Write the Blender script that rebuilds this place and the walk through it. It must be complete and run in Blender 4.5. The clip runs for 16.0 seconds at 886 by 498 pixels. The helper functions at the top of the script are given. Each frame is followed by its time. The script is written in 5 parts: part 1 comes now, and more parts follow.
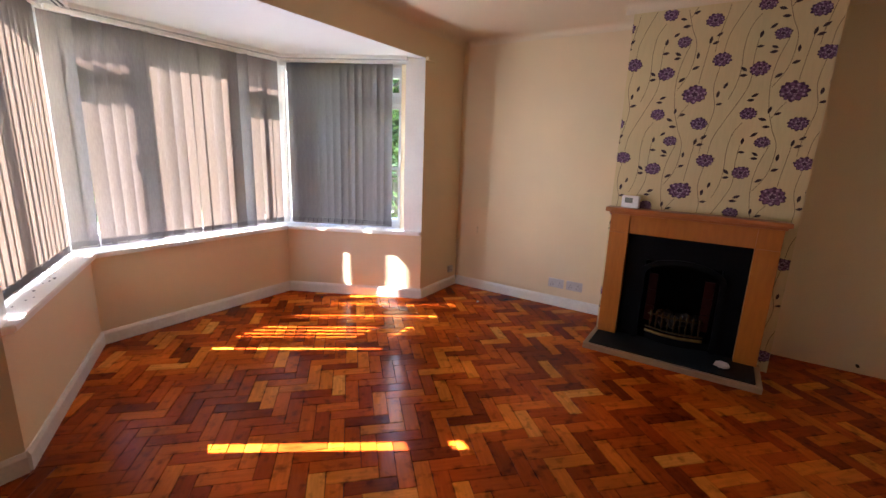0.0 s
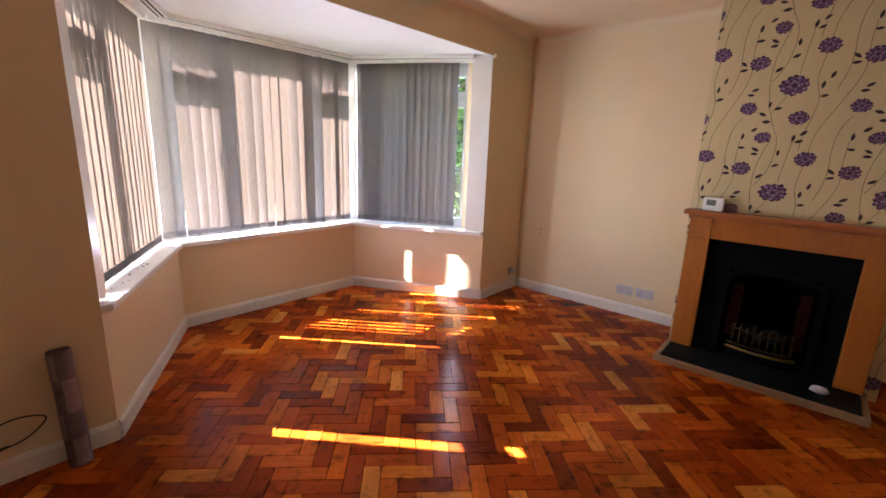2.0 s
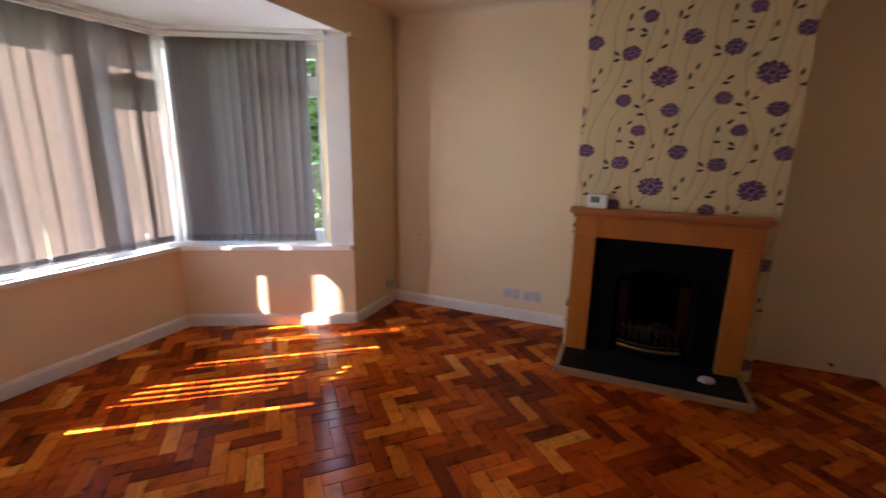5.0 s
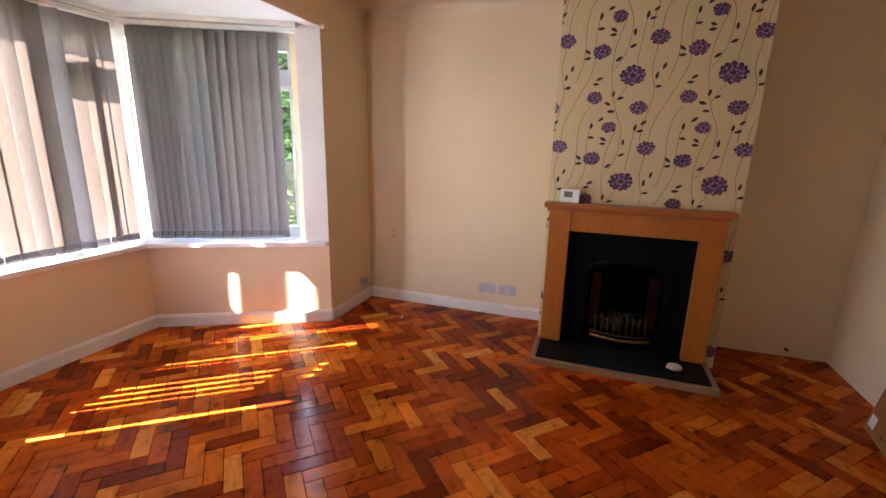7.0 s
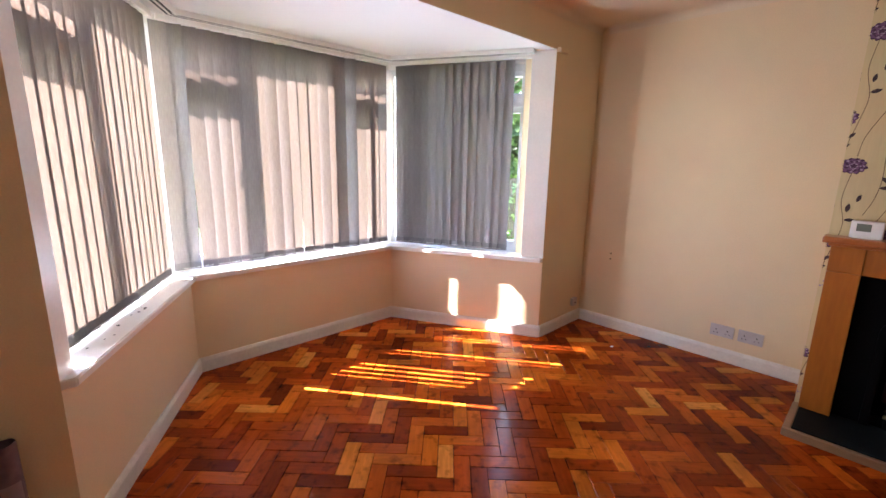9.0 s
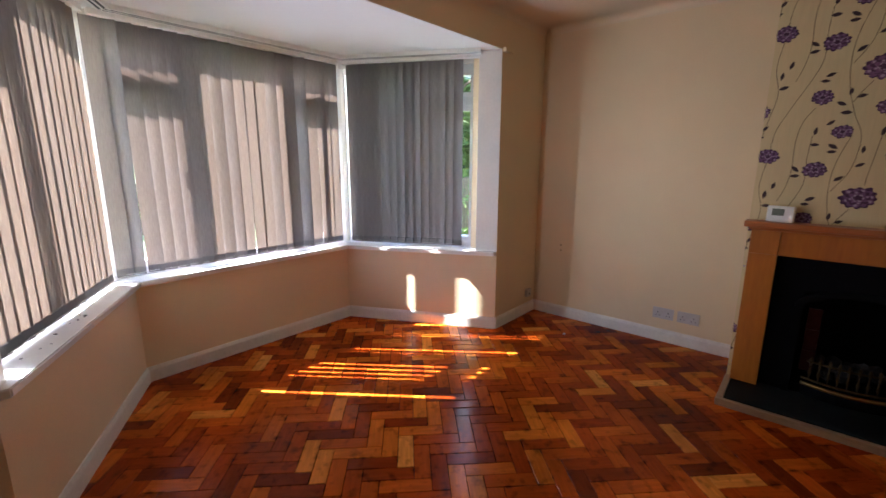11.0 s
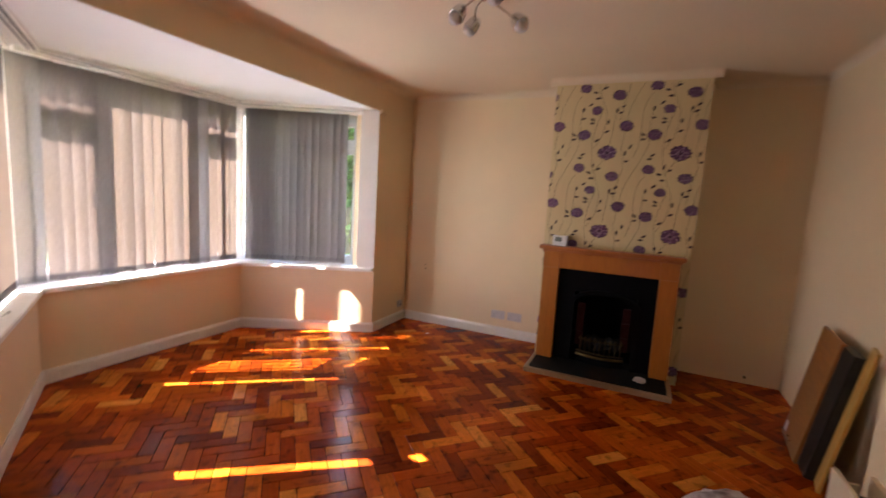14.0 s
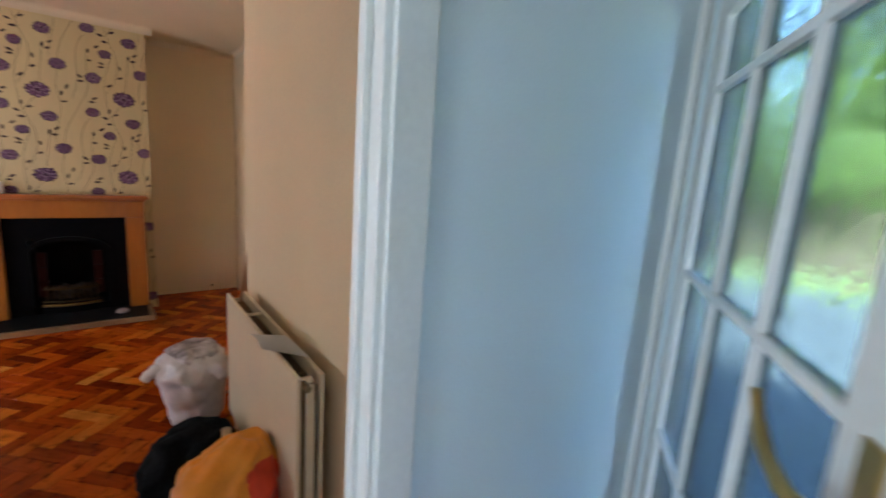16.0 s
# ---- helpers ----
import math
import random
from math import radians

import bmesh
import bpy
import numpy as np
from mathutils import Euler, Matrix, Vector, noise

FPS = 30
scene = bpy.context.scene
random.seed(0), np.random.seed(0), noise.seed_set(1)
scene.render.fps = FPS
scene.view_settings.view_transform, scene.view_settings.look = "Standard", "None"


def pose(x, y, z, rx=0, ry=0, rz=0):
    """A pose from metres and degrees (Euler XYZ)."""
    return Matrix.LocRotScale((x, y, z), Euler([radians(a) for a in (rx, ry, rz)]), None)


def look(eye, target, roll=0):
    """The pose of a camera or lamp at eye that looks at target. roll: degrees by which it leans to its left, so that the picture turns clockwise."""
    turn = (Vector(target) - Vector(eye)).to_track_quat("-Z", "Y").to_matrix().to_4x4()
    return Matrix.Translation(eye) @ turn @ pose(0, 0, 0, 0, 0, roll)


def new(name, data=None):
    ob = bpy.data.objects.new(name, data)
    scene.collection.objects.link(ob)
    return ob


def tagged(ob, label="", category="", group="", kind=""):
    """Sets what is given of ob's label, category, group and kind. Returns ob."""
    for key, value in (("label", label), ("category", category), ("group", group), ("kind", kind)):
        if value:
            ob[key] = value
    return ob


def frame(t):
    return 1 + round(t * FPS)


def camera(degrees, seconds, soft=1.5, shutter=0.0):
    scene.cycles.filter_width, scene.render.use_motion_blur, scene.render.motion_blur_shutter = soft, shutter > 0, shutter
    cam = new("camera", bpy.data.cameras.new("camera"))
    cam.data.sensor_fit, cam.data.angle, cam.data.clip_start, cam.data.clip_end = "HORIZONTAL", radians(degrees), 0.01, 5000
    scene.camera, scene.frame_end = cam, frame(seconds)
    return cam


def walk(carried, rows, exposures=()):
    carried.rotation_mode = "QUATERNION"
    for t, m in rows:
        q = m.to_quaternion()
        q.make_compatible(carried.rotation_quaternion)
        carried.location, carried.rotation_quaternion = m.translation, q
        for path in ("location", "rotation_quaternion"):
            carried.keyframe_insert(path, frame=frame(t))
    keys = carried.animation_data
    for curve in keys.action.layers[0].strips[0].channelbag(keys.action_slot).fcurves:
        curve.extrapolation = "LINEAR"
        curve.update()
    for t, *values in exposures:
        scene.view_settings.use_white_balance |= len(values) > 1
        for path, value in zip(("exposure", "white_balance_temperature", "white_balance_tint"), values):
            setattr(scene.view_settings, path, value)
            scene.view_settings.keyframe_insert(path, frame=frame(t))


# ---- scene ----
cam = camera(91.8, 16.0, shutter=0.5)
PATH = [
    (0, (-3.856, -2.301, 1.393), (-2.214, -1.25, 0.95), 2.1),
    (0.5, (-3.879, -2.288, 1.39), (-2.227, -1.251, 0.948), 2.3),
    (1, (-3.877, -2.298, 1.387), (-2.233, -1.26, 0.919), 2.3),
    (1.5, (-3.854, -2.29, 1.387), (-2.246, -1.2, 0.909), 2.1),
    (2, (-3.831, -2.273, 1.368), (-2.356, -0.998, 0.922), 2.1),
    (2.5, (-3.778, -2.212, 1.365), (-2.312, -0.928, 0.914), 2.1),
    (3, (-3.675, -2.078, 1.376), (-2.203, -0.798, 0.936), 0.3),
    (3.5, (-3.556, -1.989, 1.356), (-2.151, -0.633, 0.924), 0.9),
    (4, (-3.491, -1.923, 1.397), (-2.079, -0.574, 0.967), 2.7),
    (4.5, (-3.434, -1.946, 1.363), (-1.804, -0.862, 0.951), 3.4),
    (5, (-3.373, -1.916, 1.4), (-1.582, -1.154, 0.941), 0.9),
    (5.2, (-3.416, -1.894, 1.361), (-1.577, -1.241, 0.922), 1.3),
    (7.3, (-3.394, -1.888, 1.388), (-1.56, -1.247, 0.915), 1.2),
    (7.5, (-3.386, -1.915, 1.372), (-1.592, -1.148, 0.931), 0.8),
    (8, (-3.41, -1.861, 1.379), (-1.82, -0.726, 0.952), 1.7),
    (8.5, (-3.451, -1.813, 1.391), (-2.034, -0.467, 0.967), 1.2),
    (8.7, (-3.471, -1.793, 1.394), (-2.11, -0.385, 0.985), 1.0),
    (10.8, (-3.472, -1.82, 1.36), (-1.997, -0.54, 0.928), 0.9),
    (11, (-3.485, -1.859, 1.37), (-1.995, -0.587, 0.964), 0.2),
    (11.5, (-3.558, -2.03, 1.366), (-2.088, -0.733, 0.969), 2.2),
    (12, (-3.643, -2.133, 1.372), (-2.095, -0.936, 0.958), 1.5),
    (12.5, (-3.838, -2.209, 1.361), (-2.174, -1.187, 0.926), 0.5),
    (13, (-3.964, -2.286, 1.374), (-2.29, -1.301, 0.896), 0.9),
    (13.5, (-4.063, -2.322, 1.373), (-2.432, -1.252, 0.936), 3.5),
    (14, (-4.178, -2.366, 1.401), (-2.374, -1.537, 1.156), 3.3),
    (14.2, (-4.246, -2.364, 1.422), (-2.399, -1.626, 1.215), 1.1),
    (14.5, (-4.356, -2.384, 1.436), (-2.426, -1.909, 1.211), 0.7),
    (15, (-4.58, -2.469, 1.391), (-2.598, -2.465, 1.124), 2.4),
    (15.3, (-4.706, -2.471, 1.397), (-2.799, -2.941, 1.016), 2.9),
    (15.5, (-4.788, -2.468, 1.385), (-2.952, -3.191, 1.059), 3.7),
    (15.8, (-4.921, -2.47, 1.42), (-3.276, -3.535, 1.02), 2.0),
    (16, (-5.015, -2.446, 1.428), (-3.465, -3.658, 1.071), 4.0),
]
EXPOSURES = [(0.0, 4.55, 5900, 20), (1.5, 4.6, 5900, 20), (3.5, 4.75, 5900, 20), (5.0, 4.15, 5900, 20), (7.3, 4.9, 5900, 20), (8.0, 4.95, 5850, 20), (8.7, 4.85, 5800, 20), (10.8, 4.05, 5700, 17), (12.0, 4.0, 5700, 17), (13.0, 4.2, 5850, 20), (13.5, 4.4, 6100, 21), (14.0, 4.5, 6400, 23), (14.5, 4.65, 6400, 23), (15.0, 4.8, 6200, 20), (15.5, 4.9, 6150, 18), (16.0, 4.95, 5950, 15)]
walk(cam, [(t, look(eye, target, roll)) for t, eye, target, roll in PATH], EXPOSURES)

# ---- world, sun ----
SUN_TRAVEL = Vector((0.602, -0.798, -0.935)).normalized()

world = bpy.data.worlds.new("sky")
scene.world = world
world.use_nodes = True
wn = world.node_tree.nodes
sky = wn.new("ShaderNodeTexSky")
sky.sky_type = "NISHITA"
sky.sun_disc = False
sky.sun_elevation = math.asin(-SUN_TRAVEL.z)
sky.sun_rotation = math.atan2(-SUN_TRAVEL.x, -SUN_TRAVEL.y)
wn["Background"].inputs["Strength"].default_value = 0.145
world.node_tree.links.new(sky.outputs["Color"], wn["Background"].inputs["Color"])

sun = new("sun", bpy.data.lights.new("sun", "SUN"))
sun.data.energy = 5.0
sun.data.angle = radians(0.5)
sun.data.color = (1.0, 0.93, 0.82)
sun.matrix_world = look((0, 12, 10), Vector((0, 12, 10)) + SUN_TRAVEL)


def fill_lamp(eye, target, width, height, watts, color):
    """Added fill lamp at a window's opening, strengthening its daylight."""
    la = new("fill_light", bpy.data.lights.new("fill_light", "AREA"))
    la.data.shape, la.data.size, la.data.size_y = "RECTANGLE", width, height
    la.data.energy, la.data.color, la.data.spread = watts, color, radians(150)
    la.matrix_world = look(eye, target)
    return la


SKY = (0.90, 0.95, 1.0)
# added strip lamp along the front sill, lifts the light in the room
la = fill_lamp((-2.02, 1.137, 0.660), (-2.02, -0.35, 1.42), 1.05, 0.016, 0.64, SKY)
la.data.spread = radians(115)
# added strip lamp strengthening the open sky beside the shaded blind
fill_lamp((-0.690, 0.262, 1.37), (-1.55, -0.2, 1.37), 0.03, 1.30, 0.12, SKY)

# added lamp in the gap between the two sunlit blinds, brightens the fireplace wall
la = fill_lamp((-2.815, 1.185, 1.37), (0.0, -0.80, 1.25), 0.05, 1.25, 0.07, SKY)
la.data.spread = radians(60)
# added lamp brightening the hall, set in an unseen window made for it
fill_lamp((-5.05, -0.012, 1.45), (-5.05, -3.0, 1.35), 0.46, 0.96, 0.72, (0.74, 0.92, 1.0))
# and another added lamp in the gap at the room's end of the side blind
la = fill_lamp((-3.385, 0.20, 1.37), (0.0, -0.75, 1.25), 0.05, 1.25, 0.07, SKY)
la.data.spread = radians(60)


# ---- materials ----
def material(name, color, rough=0.6, metal=0.0, vary=0.12, grain=40.0, patch=2.5, bump=0.0, coat=0.0, second=None, stretch=(1, 1, 1), coords="Object"):
    """A surface with a fine grain and slow patches in its colour, roughness and relief."""
    m = bpy.data.materials.new(name)
    m.use_nodes = True
    nodes, links = m.node_tree.nodes, m.node_tree.links
    b = nodes["Principled BSDF"]
    b.inputs["Metallic"].default_value = metal
    b.inputs["Coat Weight"].default_value = coat
    b.inputs["Coat Roughness"].default_value = 0.12
    tc = nodes.new("ShaderNodeTexCoord")
    mp = nodes.new("ShaderNodeMapping")
    mp.inputs["Scale"].default_value = stretch
    links.new(tc.outputs[coords], mp.inputs["Vector"])
    fine, slow = nodes.new("ShaderNodeTexNoise"), nodes.new("ShaderNodeTexNoise")
    fine.inputs["Scale"].default_value, fine.inputs["Detail"].default_value = grain, 5
    slow.inputs["Scale"].default_value, slow.inputs["Detail"].default_value = patch, 4
    for n in (fine, slow):
        links.new(mp.outputs["Vector"], n.inputs["Vector"])
    both = nodes.new("ShaderNodeMix")
    both.inputs["Factor"].default_value = 0.55
    links.new(fine.outputs["Fac"], both.inputs["A"])
    links.new(slow.outputs["Fac"], both.inputs["B"])
    ramp = nodes.new("ShaderNodeValToRGB")
    other = second or [c * (1 - 2.2 * vary) for c in color]
    ramp.color_ramp.elements[0].position, ramp.color_ramp.elements[1].position = 0.34, 0.64
    ramp.color_ramp.elements[0].color = (*other, 1)
    ramp.color_ramp.elements[1].color = (*color, 1)
    links.new(both.outputs["Result"], ramp.inputs["Fac"])
    links.new(ramp.outputs["Color"], b.inputs["Base Color"])
    rr = nodes.new("ShaderNodeMapRange")
    rr.inputs["To Min"].default_value, rr.inputs["To Max"].default_value = rough * 0.85, min(1.0, rough * 1.15)
    links.new(slow.outputs["Fac"], rr.inputs["Value"])
    links.new(rr.outputs["Result"], b.inputs["Roughness"])
    if bump:
        bp = nodes.new("ShaderNodeBump")
        bp.inputs["Strength"].default_value = 0.5
        bp.inputs["Distance"].default_value = bump
        links.new(fine.outputs["Fac"], bp.inputs["Height"])
        links.new(bp.outputs["Normal"], b.inputs["Normal"])
    return m


def parquet_material(name, per_island):
    m = bpy.data.materials.new(name)
    m.use_nodes = True
    nodes, links = m.node_tree.nodes, m.node_tree.links
    b = nodes["Principled BSDF"]
    if per_island:
        rnd = nodes.new("ShaderNodeNewGeometry").outputs["Random Per Island"]
    else:
        rnd = nodes.new("ShaderNodeObjectInfo").outputs["Random"]
    uv = nodes.new("ShaderNodeUVMap")
    uv.uv_map = "UVMap"
    shift = nodes.new("ShaderNodeVectorMath")
    shift.operation = "MULTIPLY_ADD"
    shift.inputs[1].default_value = (1, 1, 1)
    cmb = nodes.new("ShaderNodeCombineXYZ")
    far = nodes.new("ShaderNodeMath")
    far.operation = "MULTIPLY"
    far.inputs[1].default_value = 37.0
    links.new(rnd, far.inputs[0])
    for k in ("X", "Y", "Z"):
        links.new(far.outputs[0], cmb.inputs[k])
    links.new(uv.outputs["UV"], shift.inputs[0])
    links.new(cmb.outputs[0], shift.inputs[2])
    mp = nodes.new("ShaderNodeMapping")
    mp.inputs["Scale"].default_value = (5.0, 42.0, 1.0)
    links.new(shift.outputs[0], mp.inputs["Vector"])
    grain = nodes.new("ShaderNodeTexNoise")
    grain.inputs["Scale"].default_value, grain.inputs["Detail"].default_value = 1.4, 6
    links.new(mp.outputs[0], grain.inputs["Vector"])
    geo = nodes.new("ShaderNodeNewGeometry")
    wear = nodes.new("ShaderNodeTexNoise")
    wear.inputs["Scale"].default_value, wear.inputs["Detail"].default_value = 1.6, 5
    links.new(geo.outputs["Position"], wear.inputs["Vector"])
    tone = nodes.new("ShaderNodeValToRGB")
    cr = tone.color_ramp
    cr.elements[0].position, cr.elements[0].color = 0.0, (0.18, 0.024, 0.003, 1)
    cr.elements[1].position, cr.elements[1].color = 1.0, (0.80, 0.29, 0.04, 1)
    for pos, col in ((0.16, (0.30, 0.039, 0.003, 1)), (0.5, (0.46, 0.071, 0.004, 1)), (0.8, (0.62, 0.125, 0.007, 1)), (0.94, (0.74, 0.195, 0.013, 1))):
        cr.elements.new(pos).color = col
    links.new(rnd, tone.inputs["Fac"])
    gr = nodes.new("ShaderNodeMapRange")
    gr.inputs["From Min"].default_value, gr.inputs["From Max"].default_value = 0.3, 0.7
    gr.inputs["To Min"].default_value, gr.inputs["To Max"].default_value = 0.80, 1.10
    links.new(grain.outputs["Fac"], gr.inputs["Value"])
    wr = nodes.new("ShaderNodeMapRange")
    wr.inputs["From Min"].default_value, wr.inputs["From Max"].default_value = 0.3, 0.7
    wr.inputs["To Min"].default_value, wr.inputs["To Max"].default_value = 0.52, 1.2
    links.new(wear.outputs["Fac"], wr.inputs["Value"])
    mul = nodes.new("ShaderNodeMath")
    mul.operation = "MULTIPLY"
    links.new(gr.outputs[0], mul.inputs[0])
    links.new(wr.outputs[0], mul.inputs[1])
    # dark spots and old polish caught in the wood
    spot = nodes.new("ShaderNodeTexNoise")
    spot.inputs["Scale"].default_value, spot.inputs["Detail"].default_value = 17.0, 3
    links.new(geo.outputs["Position"], spot.inputs["Vector"])
    sr = nodes.new("ShaderNodeMapRange")
    sr.inputs["From Min"].default_value, sr.inputs["From Max"].default_value = 0.26, 0.46
    sr.inputs["To Min"].default_value, sr.inputs["To Max"].default_value = 0.42, 1.0
    links.new(spot.outputs["Fac"], sr.inputs["Value"])
    mul2 = nodes.new("ShaderNodeMath")
    mul2.operation = "MULTIPLY"
    links.new(mul.outputs[0], mul2.inputs[0])
    links.new(sr.outputs[0], mul2.inputs[1])
    mul = mul2
    # dirt and old polish along the joints, broken by noise
    edge = nodes.new("ShaderNodeUVMap")
    edge.uv_map = "Edge"
    sep = nodes.new("ShaderNodeSeparateXYZ")
    links.new(edge.outputs["UV"], sep.inputs[0])
    dist = []
    for axis, size in (("X", 0.2286), ("Y", 0.0762)):
        half = nodes.new("ShaderNodeMath")
        half.operation = "SUBTRACT"
        half.inputs[1].default_value = size / 2
        links.new(sep.outputs[axis], half.inputs[0])
        ab = nodes.new("ShaderNodeMath")
        ab.operation = "ABSOLUTE"
        links.new(half.outputs[0], ab.inputs[0])
        inv = nodes.new("ShaderNodeMath")
        inv.operation = "SUBTRACT"
        inv.inputs[0].default_value = size / 2
        links.new(ab.outputs[0], inv.inputs[1])
        dist.append(inv)
    near_edge = nodes.new("ShaderNodeMath")
    near_edge.operation = "MINIMUM"
    for k in (0, 1):
        links.new(dist[k].outputs[0], near_edge.inputs[k])
    rough_edge = nodes.new("ShaderNodeMath")
    rough_edge.operation = "MULTIPLY_ADD"
    rough_edge.inputs[1].default_value = 0.014
    links.new(spot.outputs["Fac"], rough_edge.inputs[0])
    links.new(near_edge.outputs[0], rough_edge.inputs[2])
    er = nodes.new("ShaderNodeMapRange")
    er.inputs["From Min"].default_value, er.inputs["From Max"].default_value = 0.005, 0.0105
    er.inputs["To Min"].default_value, er.inputs["To Max"].default_value = 0.30, 1.0
    links.new(rough_edge.outputs[0], er.inputs["Value"])
    mul3 = nodes.new("ShaderNodeMath")
    mul3.operation = "MULTIPLY"
    links.new(mul2.outputs[0], mul3.inputs[0])
    links.new(er.outputs[0], mul3.inputs[1])
    mul = mul3
    sc = nodes.new("ShaderNodeVectorMath")
    sc.operation = "SCALE"
    links.new(tone.outputs["Color"], sc.inputs[0])
    links.new(mul.outputs[0], sc.inputs["Scale"])
    links.new(sc.outputs[0], b.inputs["Base Color"])
    rr = nodes.new("ShaderNodeMapRange")
    rr.inputs["To Min"].default_value, rr.inputs["To Max"].default_value = 0.07, 0.32
    links.new(wear.outputs["Fac"], rr.inputs["Value"])
    links.new(rr.outputs[0], b.inputs["Roughness"])
    b.inputs["Specular IOR Level"].default_value = 0.11
    bp = nodes.new("ShaderNodeBump")
    bp.inputs["Strength"].default_value, bp.inputs["Distance"].default_value = 0.25, 0.0012
    links.new(grain.outputs["Fac"], bp.inputs["Height"])
    links.new(bp.outputs["Normal"], b.inputs["Normal"])
    return m


def cloth_material(name, seen, through_it, fac):
    """Woven cloth that lets light through."""
    m = bpy.data.materials.new(name)
    m.use_nodes = True
    nodes, links = m.node_tree.nodes, m.node_tree.links
    nodes.remove(nodes["Principled BSDF"])
    d, t, mix = nodes.new("ShaderNodeBsdfDiffuse"), nodes.new("ShaderNodeBsdfTranslucent"), nodes.new("ShaderNodeMixShader")
    tc, wv = nodes.new("ShaderNodeTexCoord"), nodes.new("ShaderNodeTexNoise")
    mp = nodes.new("ShaderNodeMapping")
    mp.inputs["Scale"].default_value = (60, 60, 9)
    links.new(tc.outputs["Object"], mp.inputs["Vector"])
    links.new(mp.outputs[0], wv.inputs["Vector"])
    wv.inputs["Scale"].default_value, wv.inputs["Detail"].default_value = 3.0, 4
    for shader, col in ((d, seen), (t, through_it)):
        r = nodes.new("ShaderNodeValToRGB")
        r.color_ramp.elements[0].position, r.color_ramp.elements[1].position = 0.3, 0.7
        r.color_ramp.elements[0].color = (*[c * 0.86 for c in col], 1)
        r.color_ramp.elements[1].color = (*col, 1)
        links.new(wv.outputs["Fac"], r.inputs["Fac"])
        links.new(r.outputs["Color"], shader.inputs["Color"])
    mix.inputs["Fac"].default_value = fac
    links.new(d.outputs[0], mix.inputs[1])
    links.new(t.outputs[0], mix.inputs[2])
    links.new(mix.outputs[0], nodes["Material Output"].inputs["Surface"])
    return m


def pane_material(name, tint=(0.97, 0.99, 0.98), rough=0.0, ripple=0.0):
    m = bpy.data.materials.new(name)
    m.use_nodes = True
    nodes, links = m.node_tree.nodes, m.node_tree.links
    nodes.remove(nodes["Principled BSDF"])
    g, mix, fr = nodes.new("ShaderNodeBsdfGlossy"), nodes.new("ShaderNodeMixShader"), nodes.new("ShaderNodeFresnel")
    g.inputs["Roughness"].default_value = 0.02
    fr.inputs["IOR"].default_value = 1.12
    if ripple:
        t = nodes.new("ShaderNodeBsdfRefraction")
        t.inputs["IOR"].default_value = 1.12
        t.inputs["Roughness"].default_value = rough
        tc, nz, bp = nodes.new("ShaderNodeTexCoord"), nodes.new("ShaderNodeTexNoise"), nodes.new("ShaderNodeBump")
        nz.inputs["Scale"].default_value, nz.inputs["Detail"].default_value = 28.0, 2
        links.new(tc.outputs["Object"], nz.inputs["Vector"])
        links.new(nz.outputs["Fac"], bp.inputs["Height"])
        bp.inputs["Distance"].default_value = ripple
        links.new(bp.outputs["Normal"], t.inputs["Normal"])
    else:
        t = nodes.new("ShaderNodeBsdfTransparent")
    t.inputs["Color"].default_value = (*tint, 1)
    mix.inputs["Fac"].default_value = 0.05
    if ripple:
        links.new(fr.outputs[0], mix.inputs["Fac"])
    links.new(t.outputs[0], mix.inputs[1])
    links.new(g.outputs[0], mix.inputs[2])
    links.new(mix.outputs[0], nodes["Material Output"].inputs["Surface"])
    return m


M_WALL = material("cream_wall_paint", (0.77, 0.615, 0.39), 0.75, vary=0.05, grain=160, patch=1.3, bump=0.0012)
M_CEIL = material("ceiling_paint", (0.76, 0.64, 0.46), 0.85, vary=0.04, grain=120, patch=1.1, bump=0.001)
M_BAYCEIL = material("white_ceiling_paint", (0.74, 0.74, 0.72), 0.8, vary=0.03, grain=120, patch=1.1, bump=0.0008)
M_WHITE = material("white_gloss_paint", (0.84, 0.82, 0.78), 0.35, vary=0.04, grain=60, patch=4, bump=0.0003)
M_SKIRT = material("white_skirting_paint", (0.80, 0.76, 0.69), 0.4, vary=0.07, grain=50, patch=5, bump=0.0004)
M_UPVC = material("white_upvc", (0.84, 0.85, 0.86), 0.3, vary=0.02, grain=30, patch=4)
M_HALL = material("pale_hall_paint", (0.76, 0.84, 0.87), 0.7, vary=0.03, grain=140, patch=1.2, bump=0.0008)
M_PAPER = material("cream_wallpaper", (0.68, 0.55, 0.30), 0.7, vary=0.05, grain=90, patch=5, bump=0.0003, stretch=(1, 1, 0.12))
M_PETAL = material("purple_petal_print", (0.19, 0.085, 0.19), 0.6, vary=0.15, grain=90, patch=30)
M_PETAL_DARK = material("dark_purple_print", (0.075, 0.022, 0.07), 0.6, vary=0.15, grain=90, patch=30)
M_PETAL_EDGE = material("lilac_print", (0.42, 0.30, 0.42), 0.6, vary=0.1, grain=90, patch=30)
M_LEAF = material("brown_leaf_print", (0.055, 0.026, 0.03), 0.6, vary=0.2, grain=90, patch=20)
M_STEM = material("tan_stem_print", (0.22, 0.135, 0.07), 0.6, vary=0.15, grain=90, patch=20)
M_OAK = material("honey_oak", (0.45, 0.150, 0.014), 0.42, vary=0.12, grain=9, patch=2, bump=0.0006, second=(0.35, 0.11, 0.011), stretch=(6, 6, 1), coat=0.15)
M_OAK_SHELF = material("mantel_shelf_oak", (0.40, 0.12, 0.026), 0.38, vary=0.12, grain=9, patch=2, bump=0.0006, second=(0.31, 0.10, 0.028), stretch=(6, 1, 6), coat=0.2)
